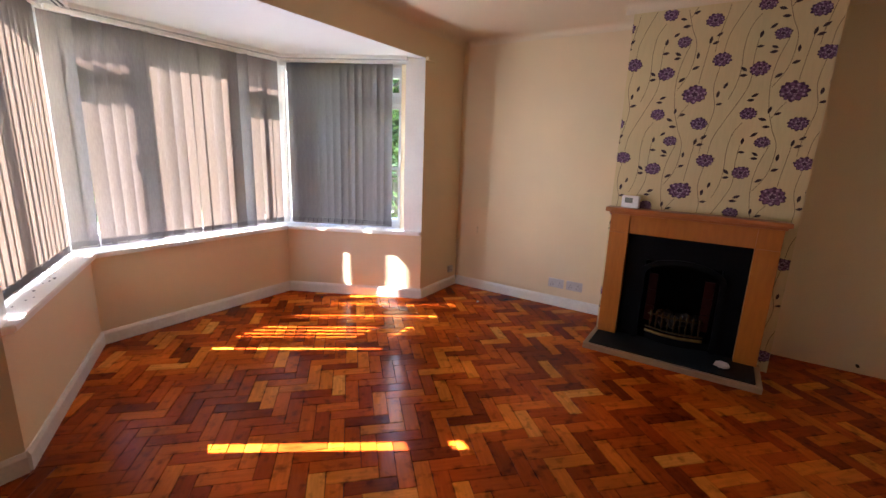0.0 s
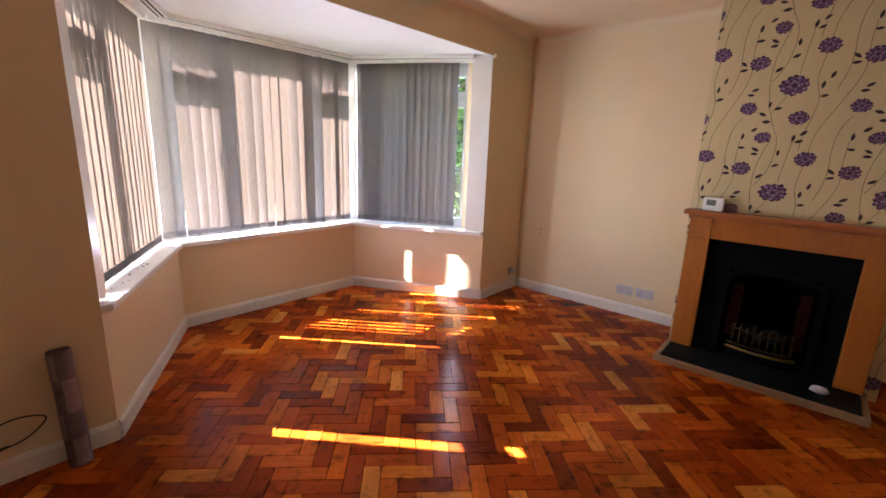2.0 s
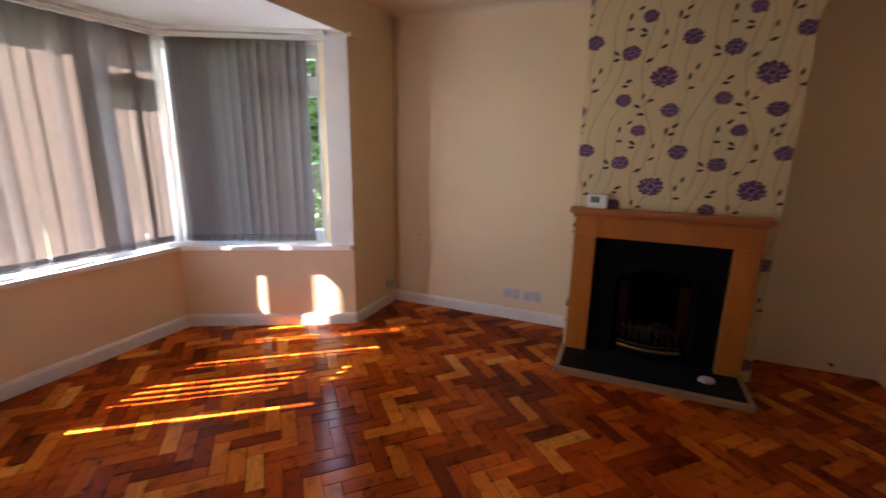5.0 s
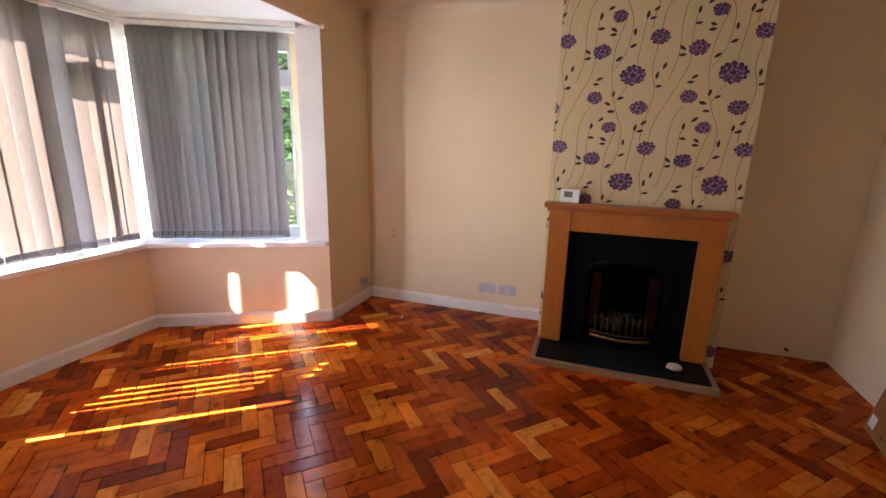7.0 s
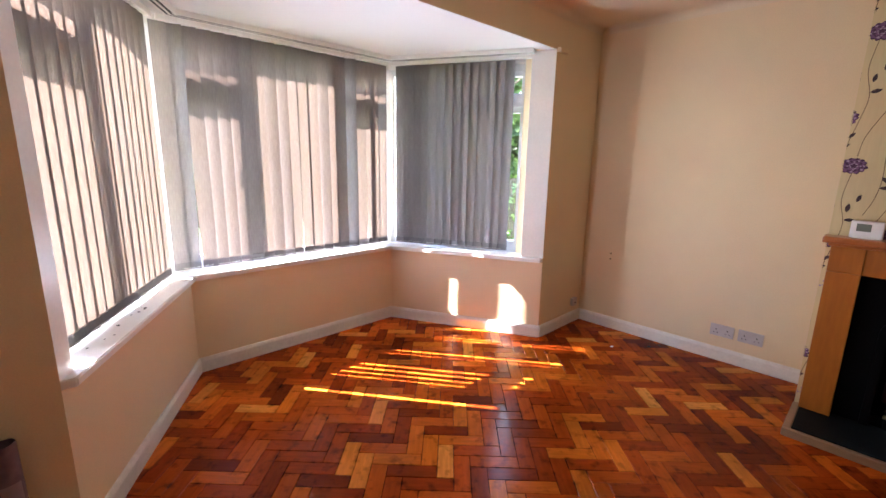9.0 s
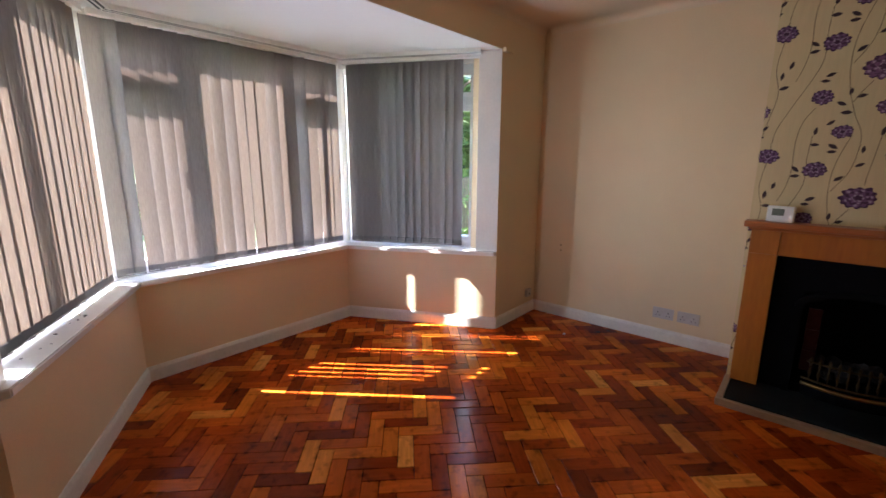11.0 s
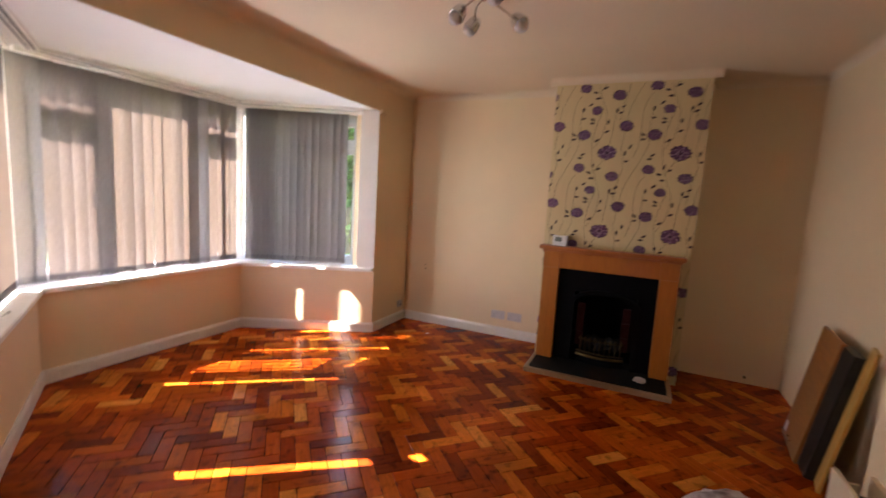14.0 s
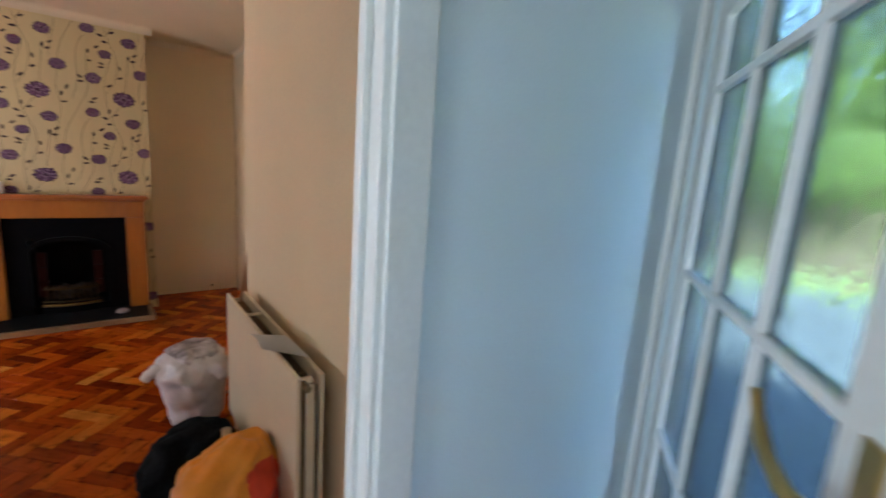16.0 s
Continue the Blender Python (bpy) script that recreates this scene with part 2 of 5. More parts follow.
M_HEARTH_EDGE = material("hearth_edge_wood", (0.36, 0.215, 0.105), 0.5, vary=0.12, grain=12, patch=2, stretch=(6, 1, 6), bump=0.0005)
M_SLATE = material("black_hearth_stone", (0.013, 0.015, 0.016), 0.4, vary=0.2, grain=60, patch=6, bump=0.0004)
M_BACK = material("matt_black_stone", (0.005, 0.005, 0.006), 0.7, vary=0.2, grain=60, patch=6)
M_IRON = material("black_cast_iron", (0.005, 0.005, 0.0055), 0.6, metal=0.0, vary=0.2, grain=80, patch=8, bump=0.0006)
M_TILE = material("dark_red_tile", (0.026, 0.006, 0.005), 0.4, vary=0.2, grain=30, patch=8)
M_COAL = material("coal", (0.02, 0.019, 0.018), 0.85, vary=0.3, grain=30, patch=9, bump=0.004)
M_BRASS = material("brass", (0.58, 0.39, 0.14), 0.32, metal=1.0, vary=0.08, grain=40, patch=8)
M_AGEDBRASS = material("aged_brass", (0.32, 0.21, 0.08), 0.42, metal=1.0, vary=0.15, grain=40, patch=12)
M_OLDBRASS = material("tarnished_brass", (0.075, 0.05, 0.02), 0.55, metal=0.9, vary=0.2, grain=40, patch=12)
M_CHROME = material("chrome", (0.72, 0.72, 0.72), 0.12, metal=1.0, vary=0.03, grain=30, patch=8)
M_FROST = material("frosted_glass", (0.70, 0.68, 0.66), 0.25, vary=0.04, grain=20, patch=9)
M_PLASTIC = material("white_plastic", (0.80, 0.79, 0.76), 0.4, vary=0.03, grain=30, patch=9)
M_SOCKET = material("aged_socket_plastic", (0.54, 0.50, 0.50), 0.4, vary=0.05, grain=30, patch=9)
M_SCREEN = material("grey_lcd", (0.17, 0.19, 0.16), 0.25, vary=0.08, grain=30, patch=9)
M_DARK = material("dark_plastic", (0.02, 0.019, 0.022), 0.45, vary=0.15, grain=40, patch=8)
M_RAD = material("cream_radiator_enamel", (0.74, 0.63, 0.44), 0.35, vary=0.04, grain=40, patch=4)
# darker brown than the enamel, for the radiator's inner parts
M_RAD_IN = material("radiator_inner_brown", (0.26, 0.18, 0.09), 0.6, vary=0.15, grain=40, patch=6)
M_BOARD = material("brown_wood_board", (0.33, 0.13, 0.028), 0.5, vary=0.15, grain=10, patch=2, stretch=(1, 6, 6), bump=0.0005)
M_TAN = material("tan_wood_board", (0.66, 0.36, 0.07), 0.5, vary=0.12, grain=10, patch=2, stretch=(6, 6, 1), bump=0.0005)
M_BLACK = material("black_board", (0.014, 0.015, 0.018), 0.4, vary=0.2, grain=40, patch=5)
M_BAG = material("white_polythene", (0.74, 0.73, 0.76), 0.3, vary=0.08, grain=30, patch=9)
M_BAG_PRINT = material("grey_bag_print", (0.72, 0.68, 0.72), 0.35, vary=0.25, grain=22, patch=14, second=(0.07, 0.05, 0.06))
M_BLACKBAG = material("black_cloth", (0.012, 0.014, 0.016), 0.85, vary=0.25, grain=60, patch=9, bump=0.001)
M_ORANGE = material("orange_carrier_bag", (0.83, 0.30, 0.02), 0.38, vary=0.08, grain=30, patch=9)
M_RED = material("red_print", (0.75, 0.06, 0.02), 0.38, vary=0.08, grain=30, patch=9)
M_PINE = material("pale_wood", (0.62, 0.46, 0.26), 0.5, vary=0.08, grain=20, patch=5)
M_ROLL = material("patterned_roll_paper", (0.19, 0.13, 0.155), 0.5, vary=0.2, grain=20, patch=12, second=(0.07, 0.045, 0.06))
M_ROLL_PALE = material("pale_roll_paper", (0.30, 0.225, 0.235), 0.5, vary=0.15, grain=20, patch=12)
M_CABLE = material("black_cable", (0.02, 0.013, 0.012), 0.45, vary=0.1)
M_SCREED = material("dark_bitumen", (0.022, 0.011, 0.008), 0.8, vary=0.3, grain=60, patch=5)
M_SLAT = cloth_material("blind_cloth", (0.46, 0.44, 0.45), (0.055, 0.041, 0.031), 0.5)
M_HEM = cloth_material("blind_hem_cloth", (0.30, 0.29, 0.30), (0.035, 0.03, 0.03), 0.35)
M_GLASS = pane_material("window_glass")
M_OBSCURE = pane_material("rippled_glass", (0.42, 0.48, 0.50), 0.16, 0.008)
M_GRASS = material("grass", (0.085, 0.14, 0.03), 0.9, vary=0.2, grain=30, patch=0.6, second=(0.05, 0.085, 0.018))
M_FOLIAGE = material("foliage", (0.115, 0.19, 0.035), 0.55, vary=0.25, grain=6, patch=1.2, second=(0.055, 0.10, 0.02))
# foliage again, sunlight put into its colour for the far hedge
M_FOLIAGE_SUNLIT = material("foliage_painted_sunlit", (0.15, 0.21, 0.035), 0.55, vary=0.25, grain=6, patch=1.2, second=(0.08, 0.13, 0.022))
M_PAVING = material("dark_paving", (0.045, 0.062, 0.066), 0.8, vary=0.2, grain=20, patch=1.2, bump=0.002)
M_BARK = material("bark", (0.10, 0.075, 0.05), 0.9, vary=0.25, grain=20, patch=4, bump=0.01)
M_RENDER = material("house_render", (0.5, 0.42, 0.34), 0.85, vary=0.1, grain=30, patch=1)
for m in (M_BACK, M_IRON, M_TILE, M_BLACKBAG, M_SLATE):
    m.node_tree.nodes["Principled BSDF"].inputs["Specular IOR Level"].default_value = 0.05
M_PARQUET = parquet_material("parquet_wood", False)
M_PARQUET_REST = parquet_material("parquet_wood_joined", True)


# ---- mesh helpers ----
def place(name, bm, mats, parent=None, smooth=False):
    me = bpy.data.meshes.new(name)
    bm.to_mesh(me)
    bm.free()
    for m in mats if isinstance(mats, (list, tuple)) else [mats]:
        me.materials.append(m)
    if smooth:
        for p in me.polygons:
            p.use_smooth = True
    ob = new(name, me)
    ob.parent = parent
    return ob


def part(name, bm, mats, parent, label="", smooth=False):
    """One mesh under a thing or under a part."""
    ob = place(name, bm, mats, parent, smooth)
    if label:
        ob["label"] = label
    return ob


def thing(name, at, label, category, group="", kind="", turn=0.0):
    ob = new(name)
    ob.empty_display_size = 0.05
    ob.matrix_basis = pose(*at, 0, 0, turn)
    return tagged(ob, label, category, group, kind)


def add_box(bm, lo, hi, bevel=0.0, m=None, slot=0):
    lo, hi = Vector(lo), Vector(hi)
    made = bmesh.ops.create_cube(bm, size=1.0)["verts"]
    for v in made:
        v.co = Vector([lo[k] + (v.co[k] + 0.5) * (hi[k] - lo[k]) for k in range(3)])
    if bevel:
        edges = list({e for v in made for e in v.link_edges})
        out = bmesh.ops.bevel(bm, geom=edges, offset=bevel, segments=2, affect="EDGES", profile=0.6)
        made = list({v for f in out["faces"] for v in f.verts} | {v for v in made if v.is_valid})
    faces = {f for v in made for f in v.link_faces}
    for f in faces:
        f.material_index = slot
    if m is not None:
        bmesh.ops.transform(bm, matrix=m, verts=made)
    return made


def box(lo, hi, bevel=0.0):
    bm = bmesh.new()
    add_box(bm, lo, hi, bevel)
    return bm


def add_prism(bm, pts, z0, z1):
    a = [bm.verts.new((x, y, z0)) for x, y in pts]
    b = [bm.verts.new((x, y, z1)) for x, y in pts]
    bm.faces.new(a)
    bm.faces.new(b)
    for i in range(len(pts)):
        j = (i + 1) % len(pts)
        bm.faces.new((a[i], a[j], b[j], b[i]))
    bmesh.ops.recalc_face_normals(bm, faces=bm.faces[:])


def prism(pts, z0, z1, bevel=0.0):
    bm = bmesh.new()
    add_prism(bm, pts, z0, z1)
    if bevel:
        bmesh.ops.bevel(bm, geom=bm.edges[:], offset=bevel, segments=2, affect="EDGES")
    return bm


def add_tube(bm, pts, r, seg=10, slot=0, cap=True):
    """A round bar along a line of points; r may be a list."""
    pts = [Vector(p) for p in pts]
    rs = r if isinstance(r, (list, tuple)) else [r] * len(pts)
    rings = []
    side = None
    for i, p in enumerate(pts):
        d = (pts[min(i + 1, len(pts) - 1)] - pts[max(i - 1, 0)]).normalized()
        if side is None:
            side = d.orthogonal().normalized()
        side = (side - d * side.dot(d)).normalized()
        up = d.cross(side)
        rings.append([bm.verts.new(p + (side * math.cos(2 * math.pi * k / seg) + up * math.sin(2 * math.pi * k / seg)) * rs[i]) for k in range(seg)])
    for a, b in zip(rings, rings[1:]):
        for k in range(seg):
            f = bm.faces.new((a[k], a[(k + 1) % seg], b[(k + 1) % seg], b[k]))
            f.material_index = slot
    if cap:
        bm.faces.new(list(reversed(rings[0]))).material_index = slot
        bm.faces.new(rings[-1]).material_index = slot
    return rings


def tube(pts, r, seg=10):
    bm = bmesh.new()
    add_tube(bm, pts, r, seg)
    return bm


def lathe(profile, seg=20):
    """A turned shape about z from (radius, height) pairs."""
    bm = bmesh.new()
    rings = [[bm.verts.new((r * math.cos(2 * math.pi * k / seg), r * math.sin(2 * math.pi * k / seg), z)) for k in range(seg)] for r, z in profile]
    for a, b in zip(rings, rings[1:]):
        for k in range(seg):
            bm.faces.new((a[k], a[(k + 1) % seg], b[(k + 1) % seg], b[k]))
    bm.faces.new(list(reversed(rings[0])))
    bm.faces.new(rings[-1])
    return bm


def structure(name, bm, mats, label, category):
    return tagged(place(name, bm, mats), label, category, kind="structure")


# ---- plan ----
CEIL = 2.43
SOFFIT = 2.165
BAY = [Vector((-3.472, 0.0)), Vector((-2.804, 1.149)), Vector((-1.244, 1.149)), Vector((-0.645, 0.0))]
SILL = 0.652
LEFT_X, HALL_X = -4.29, -4.365
RAD_Y, BACK_Y, JOG_X = -2.985, -3.50, -2.69
BREAST_X, BREAST_A, BREAST_B = -0.385, -1.598, -2.735
JAMB_A, JAMB_B, HEAD = -2.138, -2.832, 2.02
HALL_END = -3.90


def offset_bay(d):
    """The bay's line moved outwards by d; its ends lie on the front wall's inner face."""
    segs = []
    for a, b in zip(BAY, BAY[1:]):
        t = (b - a).normalized()
        n = Vector((-t.y, t.x))
        segs.append((a + n * d, t))
    out = []
    end = 0.004 if d > 0.01 else 0.0
    p, t = segs[0]
    out.append(p + t * ((end - p.y) / t.y))
    for (p, t), (q, u) in zip(segs, segs[1:]):
        k = ((q - p).x * u.y - (q - p).y * u.x) / (t.x * u.y - t.y * u.x)
        out.append(p + t * k)
    p, t = segs[2]
    out.append(p + t * ((end - p.y) / t.y))
    return out


def bay_strip(i, d0, d1):
    a, b = offset_bay(d0), offset_bay(d1)
    return [a[i], a[i + 1], b[i + 1], b[i]]


# floor slab and ceilings
floor = structure("floor", box((-6.2, -4.1, -0.10), (0.3, 1.55, -0.02)), M_SCREED, "herringbone parquet floor of varnished red-brown hardwood blocks", "floor")
structure("ceiling", box((-6.2, -4.1, CEIL), (0.3, 0.0, CEIL + 0.12)), M_CEIL, "cream painted plaster ceiling", "ceiling")
bm = bmesh.new()
add_prism(bm, [(BAY[0].x + 0.001, 0.001), (BAY[0].x - 0.03, 0.3), (-3.1, 1.42), (-0.95, 1.42), (BAY[3].x + 0.03, 0.3), (BAY[3].x - 0.001, 0.001)], SOFFIT, SOFFIT + 0.12)
structure("ceiling_bay", bm, M_BAYCEIL, "white painted ceiling of the bay window", "ceiling")

# front wall with the bay's opening
bm = bmesh.new()
for lo, hi in (((-6.2, 0.0, -0.02), (-5.30, 0.26, CEIL)), ((-5.30, 0.0, -0.02), (-4.80, 0.26, 0.95)), ((-5.30, 0.0, 1.95), (-4.80, 0.26, CEIL))):
    add_box(bm, lo, hi)
add_prism(bm, [(-4.80, 0.0), (BAY[0].x, 0.0), (BAY[0].x - 0.447, 0.26), (-4.80, 0.26)], -0.02, CEIL)
structure("wall_front_left", bm, M_WALL, "cream painted front wall beside the bay", "wall")
structure("wall_front_right", box((BAY[3].x, 0.0, -0.02), (0.0, 0.26, CEIL)), M_WALL, "cream painted front wall between bay and corner", "wall")
structure("wall_front_beam", box((BAY[0].x, 0.0, SOFFIT + 0.004), (BAY[3].x, 0.26, CEIL)), M_WALL, "cream painted beam over the bay opening", "wall")
structure("wall_fireplace", box((0.0, -3.75, -0.02), (0.25, 0.26, CEIL)), M_WALL, "cream painted fireplace wall", "wall")
structure("wall_back_alcove", box((JOG_X - 0.30, -3.75, -0.02), (0.0, BACK_Y, CEIL)), M_WALL, "cream painted back wall of the alcove", "wall")
bm = box((LEFT_X, BACK_Y, -0.02), (JOG_X, RAD_Y, CEIL))
structure("wall_radiator", bm, M_WALL, "cream painted wall behind the radiator", "wall")

# door wall between room and hall, cream to the room, pale grey-blue to the hall
bm = bmesh.new()
add_box(bm, (LEFT_X - 0.045, JAMB_A, -0.02), (LEFT_X, -0.0, CEIL))
add_box(bm, (LEFT_X - 0.045, RAD_Y - 0.28, -0.02), (LEFT_X, JAMB_B, CEIL))
add_box(bm, (LEFT_X - 0.045, JAMB_B, HEAD), (LEFT_X, JAMB_A, CEIL))
structure("wall_door_room_side", bm, M_WALL, "cream painted wall with the doorway to the hall", "wall")
bm = bmesh.new()
add_box(bm, (HALL_X, JAMB_A, -0.02), (LEFT_X - 0.045, -0.0, CEIL))
add_box(bm, (HALL_X, HALL_END, -0.02), (LEFT_X - 0.045, JAMB_B, CEIL))
add_box(bm, (HALL_X, JAMB_B, HEAD), (LEFT_X - 0.045, JAMB_A, CEIL))
structure("wall_door_hall_side", bm, M_HALL, "pale blue-grey painted hall wall", "wall")
# unseen window, added to give the hall a light source
hw = thing("window_4", (-5.05, 0.0, 0.95), "small white obscured window, added unseen to light the hall", "window", kind="structure")
for lo, hi in (((-0.25, 0.10, 0.0), (0.25, 0.15, 0.04)), ((-0.25, 0.10, 0.96), (0.25, 0.15, 1.0)), ((-0.25, 0.10, 0.04), (-0.21, 0.15, 0.96)), ((0.21, 0.10, 0.04), (0.25, 0.15, 0.96))):
    part("frame", box(lo, hi, 0.003), M_UPVC, hw)
part("pane", box((-0.21, 0.122, 0.04), (0.21, 0.128, 0.96)), M_OBSCURE, hw)
structure("wall_hall_far", box((-6.2, -4.1, -0.02), (-5.75, 0.0, CEIL)), M_HALL, "pale blue-grey painted far wall of the hall", "wall")
bm = bmesh.new()
add_box(bm, (-5.75, -4.03, -0.02), (-4.95, HALL_END, CEIL))
add_box(bm, (-4.45, -4.03, -0.02), (-3.9, HALL_END, CEIL))
add_box(bm, (-4.95, -4.03, 2.05), (-4.45, HALL_END, CEIL))
structure("wall_hall_end", bm, M_HALL, "pale painted end wall of the hall round the outer door", "wall")

# upper storey of the house
structure("wall_upper_storey", box((-7.5, -4.1, CEIL + 0.13), (3.0, 0.26, 3.7)), M_RENDER, "plain rendered upper storey", "wall")

# bay walls under the windows
for i, nm in enumerate(("left", "front", "right")):
    structure("wall_bay_" + nm, prism(bay_strip(i, 0.0, 0.26), -0.02, SILL - 0.034), M_WALL, "cream painted wall under the bay window", "wall")
    # head over the windows
    structure("trim_window_head_" + nm, prism(bay_strip(i, 0.12, 0.26), 2.105, SOFFIT), M_WHITE, "white painted head over the bay window", "trim")
    structure("trim_window_sill_" + nm, prism(bay_strip(i, -0.038, 0.15), SILL - 0.034, SILL, 0.005), M_WHITE, "white painted wooden window sill, scuffed", "window sill")


def along(i, s, d, z=0.0):
    a, b = BAY[i], BAY[i + 1]
    t = (b - a).normalized()
    n = Vector((-t.y, t.x))
    p = a + t * s + n * d
    return Vector((p.x, p.y, z))


def side_panel(i, s0, s1):
    return prism([along(i, s0, 0.0).xy, along(i, s1, 0.0).xy, along(i, s1, 0.26).xy, along(i, s0, 0.26).xy], SILL, SOFFIT)


SIDE = (BAY[1] - BAY[0]).length
SIDE_R = (BAY[3] - BAY[2]).length
structure("trim_reveal_left", side_panel(0, 0.0, 0.078), M_WHITE, "white painted reveal at the bay window's end", "trim")
structure("trim_reveal_right", side_panel(2, SIDE_R - 0.17, SIDE_R), M_WHITE, "white painted reveal at the bay window's end", "trim")

# skirting boards
SK_H, SK_T = 0.095, 0.016


def skirting(name, a, b, depth_dir):
    a, b, n = Vector(a), Vector(b), Vector(depth_dir).normalized()
    bm = bmesh.new()
    prof = [(0.0, 0.0), (SK_T, 0.0), (SK_T, SK_H - 0.02), (SK_T * 0.45, SK_H), (0.0, SK_H)]
    rows = [[bm.verts.new((p.x + n.x * d, p.y + n.y * d, z)) for d, z in prof] for p in (a, b)]
    for k in range(5):
        bm.faces.new((rows[0][k], rows[0][(k + 1) % 5], rows[1][(k + 1) % 5], rows[1][k]))
    bm.faces.new(rows[0])
    bm.faces.new(rows[1])
    bmesh.ops.recalc_face_normals(bm, faces=bm.faces[:])
    return structure(name, bm, M_SKIRT, "white painted wooden skirting board", "skirting board")


for i in range(3):
    t = (BAY[i + 1] - BAY[i]).normalized()
    skirting("baseboard_bay_%d" % (i + 1), BAY[i], BAY[i + 1], (t.y, -t.x))
skirting("baseboard_front_left", (LEFT_X, 0), BAY[0], (0, -1))
skirting("baseboard_front_right", BAY[3], (0, 0), (0, -1))
skirting("baseboard_fireplace", (0, 0), (0, BREAST_A), (-1, 0))


# coving between walls and ceiling
def coving(name, a, b, n, size=0.055):
    a, b, n = Vector(a), Vector(b), Vector(n).normalized()
    prof = [(0, 0), (0, -size)] + [(size * (1 - math.cos(u)), -size * (1 - math.sin(u))) for u in [k * math.pi / 12 for k in range(1, 6)]] + [(size, 0)]
    bm = bmesh.new()
    rows = [[bm.verts.new((p.x + n.x * d, p.y + n.y * d, CEIL + z)) for d, z in prof] for p in (a, b)]
    k = len(prof)
    for q in range(k):
        bm.faces.new((rows[0][q], rows[0][(q + 1) % k], rows[1][(q + 1) % k], rows[1][q]))
    bm.faces.new(rows[0])
    bm.faces.new(rows[1])
    bmesh.ops.recalc_face_normals(bm, faces=bm.faces[:])
    structure(name, bm, M_CEIL, "cream painted plaster coving", "coving")


coving("trim_coving_front", (LEFT_X, 0), (0, 0), (0, -1))
coving("trim_coving_fireplace_a", (0, -0.055), (0, BREAST_A + 0.055), (-1, 0))
coving("trim_coving_fireplace_b", (0, BREAST_B - 0.055), (0, BACK_Y), (-1, 0))
coving("trim_coving_breast", (BREAST_X, BREAST_A + 0.055), (BREAST_X, BREAST_B - 0.055), (-1, 0))
coving("trim_coving_breast_side", (0, BREAST_A), (BREAST_X, BREAST_A), (0, 1))
coving("trim_coving_breast_side_b", (0, BREAST_B), (BREAST_X, BREAST_B), (0, -1))
coving("trim_coving_back", (JOG_X, BACK_Y), (-0.055, BACK_Y), (0, 1))

# doorway lining, stops and architraves
door_trim = thing("trim_doorway", (HALL_X, JAMB_B, 0), "white painted door lining and architrave", "door frame", kind="structure")
inv = Matrix.Translation((-HALL_X, -JAMB_B, 0))


def trim_box(name, lo, hi, bevel=0.003):
    bm = box(lo, hi, bevel)
    bmesh.ops.transform(bm, matrix=inv, verts=bm.verts[:])
    return part(name, bm, M_WHITE, door_trim)


trim_box("lining", (HALL_X - 0.004, JAMB_B - 0.001, 0), (LEFT_X + 0.004, JAMB_B + 0.028, HEAD))
trim_box("lining", (HALL_X - 0.004, JAMB_A - 0.028, 0), (LEFT_X + 0.004, JAMB_A + 0.001, HEAD))
trim_box("lining", (HALL_X - 0.004, JAMB_B + 0.028, HEAD - 0.028), (LEFT_X + 0.004, JAMB_A - 0.028, HEAD + 0.001))
trim_box("door_stop", (HALL_X + 0.036, JAMB_B + 0.028, 0), (HALL_X + 0.062, JAMB_B + 0.042, HEAD - 0.028))
trim_box("door_stop", (HALL_X + 0.036, JAMB_A - 0.042, 0), (HALL_X + 0.062, JAMB_A - 0.028, HEAD - 0.028))
for x0, x1 in ((HALL_X - 0.018, HALL_X - 0.004), (LEFT_X + 0.004, LEFT_X + 0.016)):
    trim_box("architrave", (x0, JAMB_B - 0.07, 0), (x1, JAMB_B + 0.014, HEAD + 0.07), 0.004)
    trim_box("architrave", (x0, JAMB_A - 0.014, 0), (x1, JAMB_A + 0.07, HEAD + 0.07), 0.004)
    trim_box("architrave", (x0, JAMB_B + 0.014, HEAD - 0.014), (x1, JAMB_A - 0.014, HEAD + 0.07), 0.004)


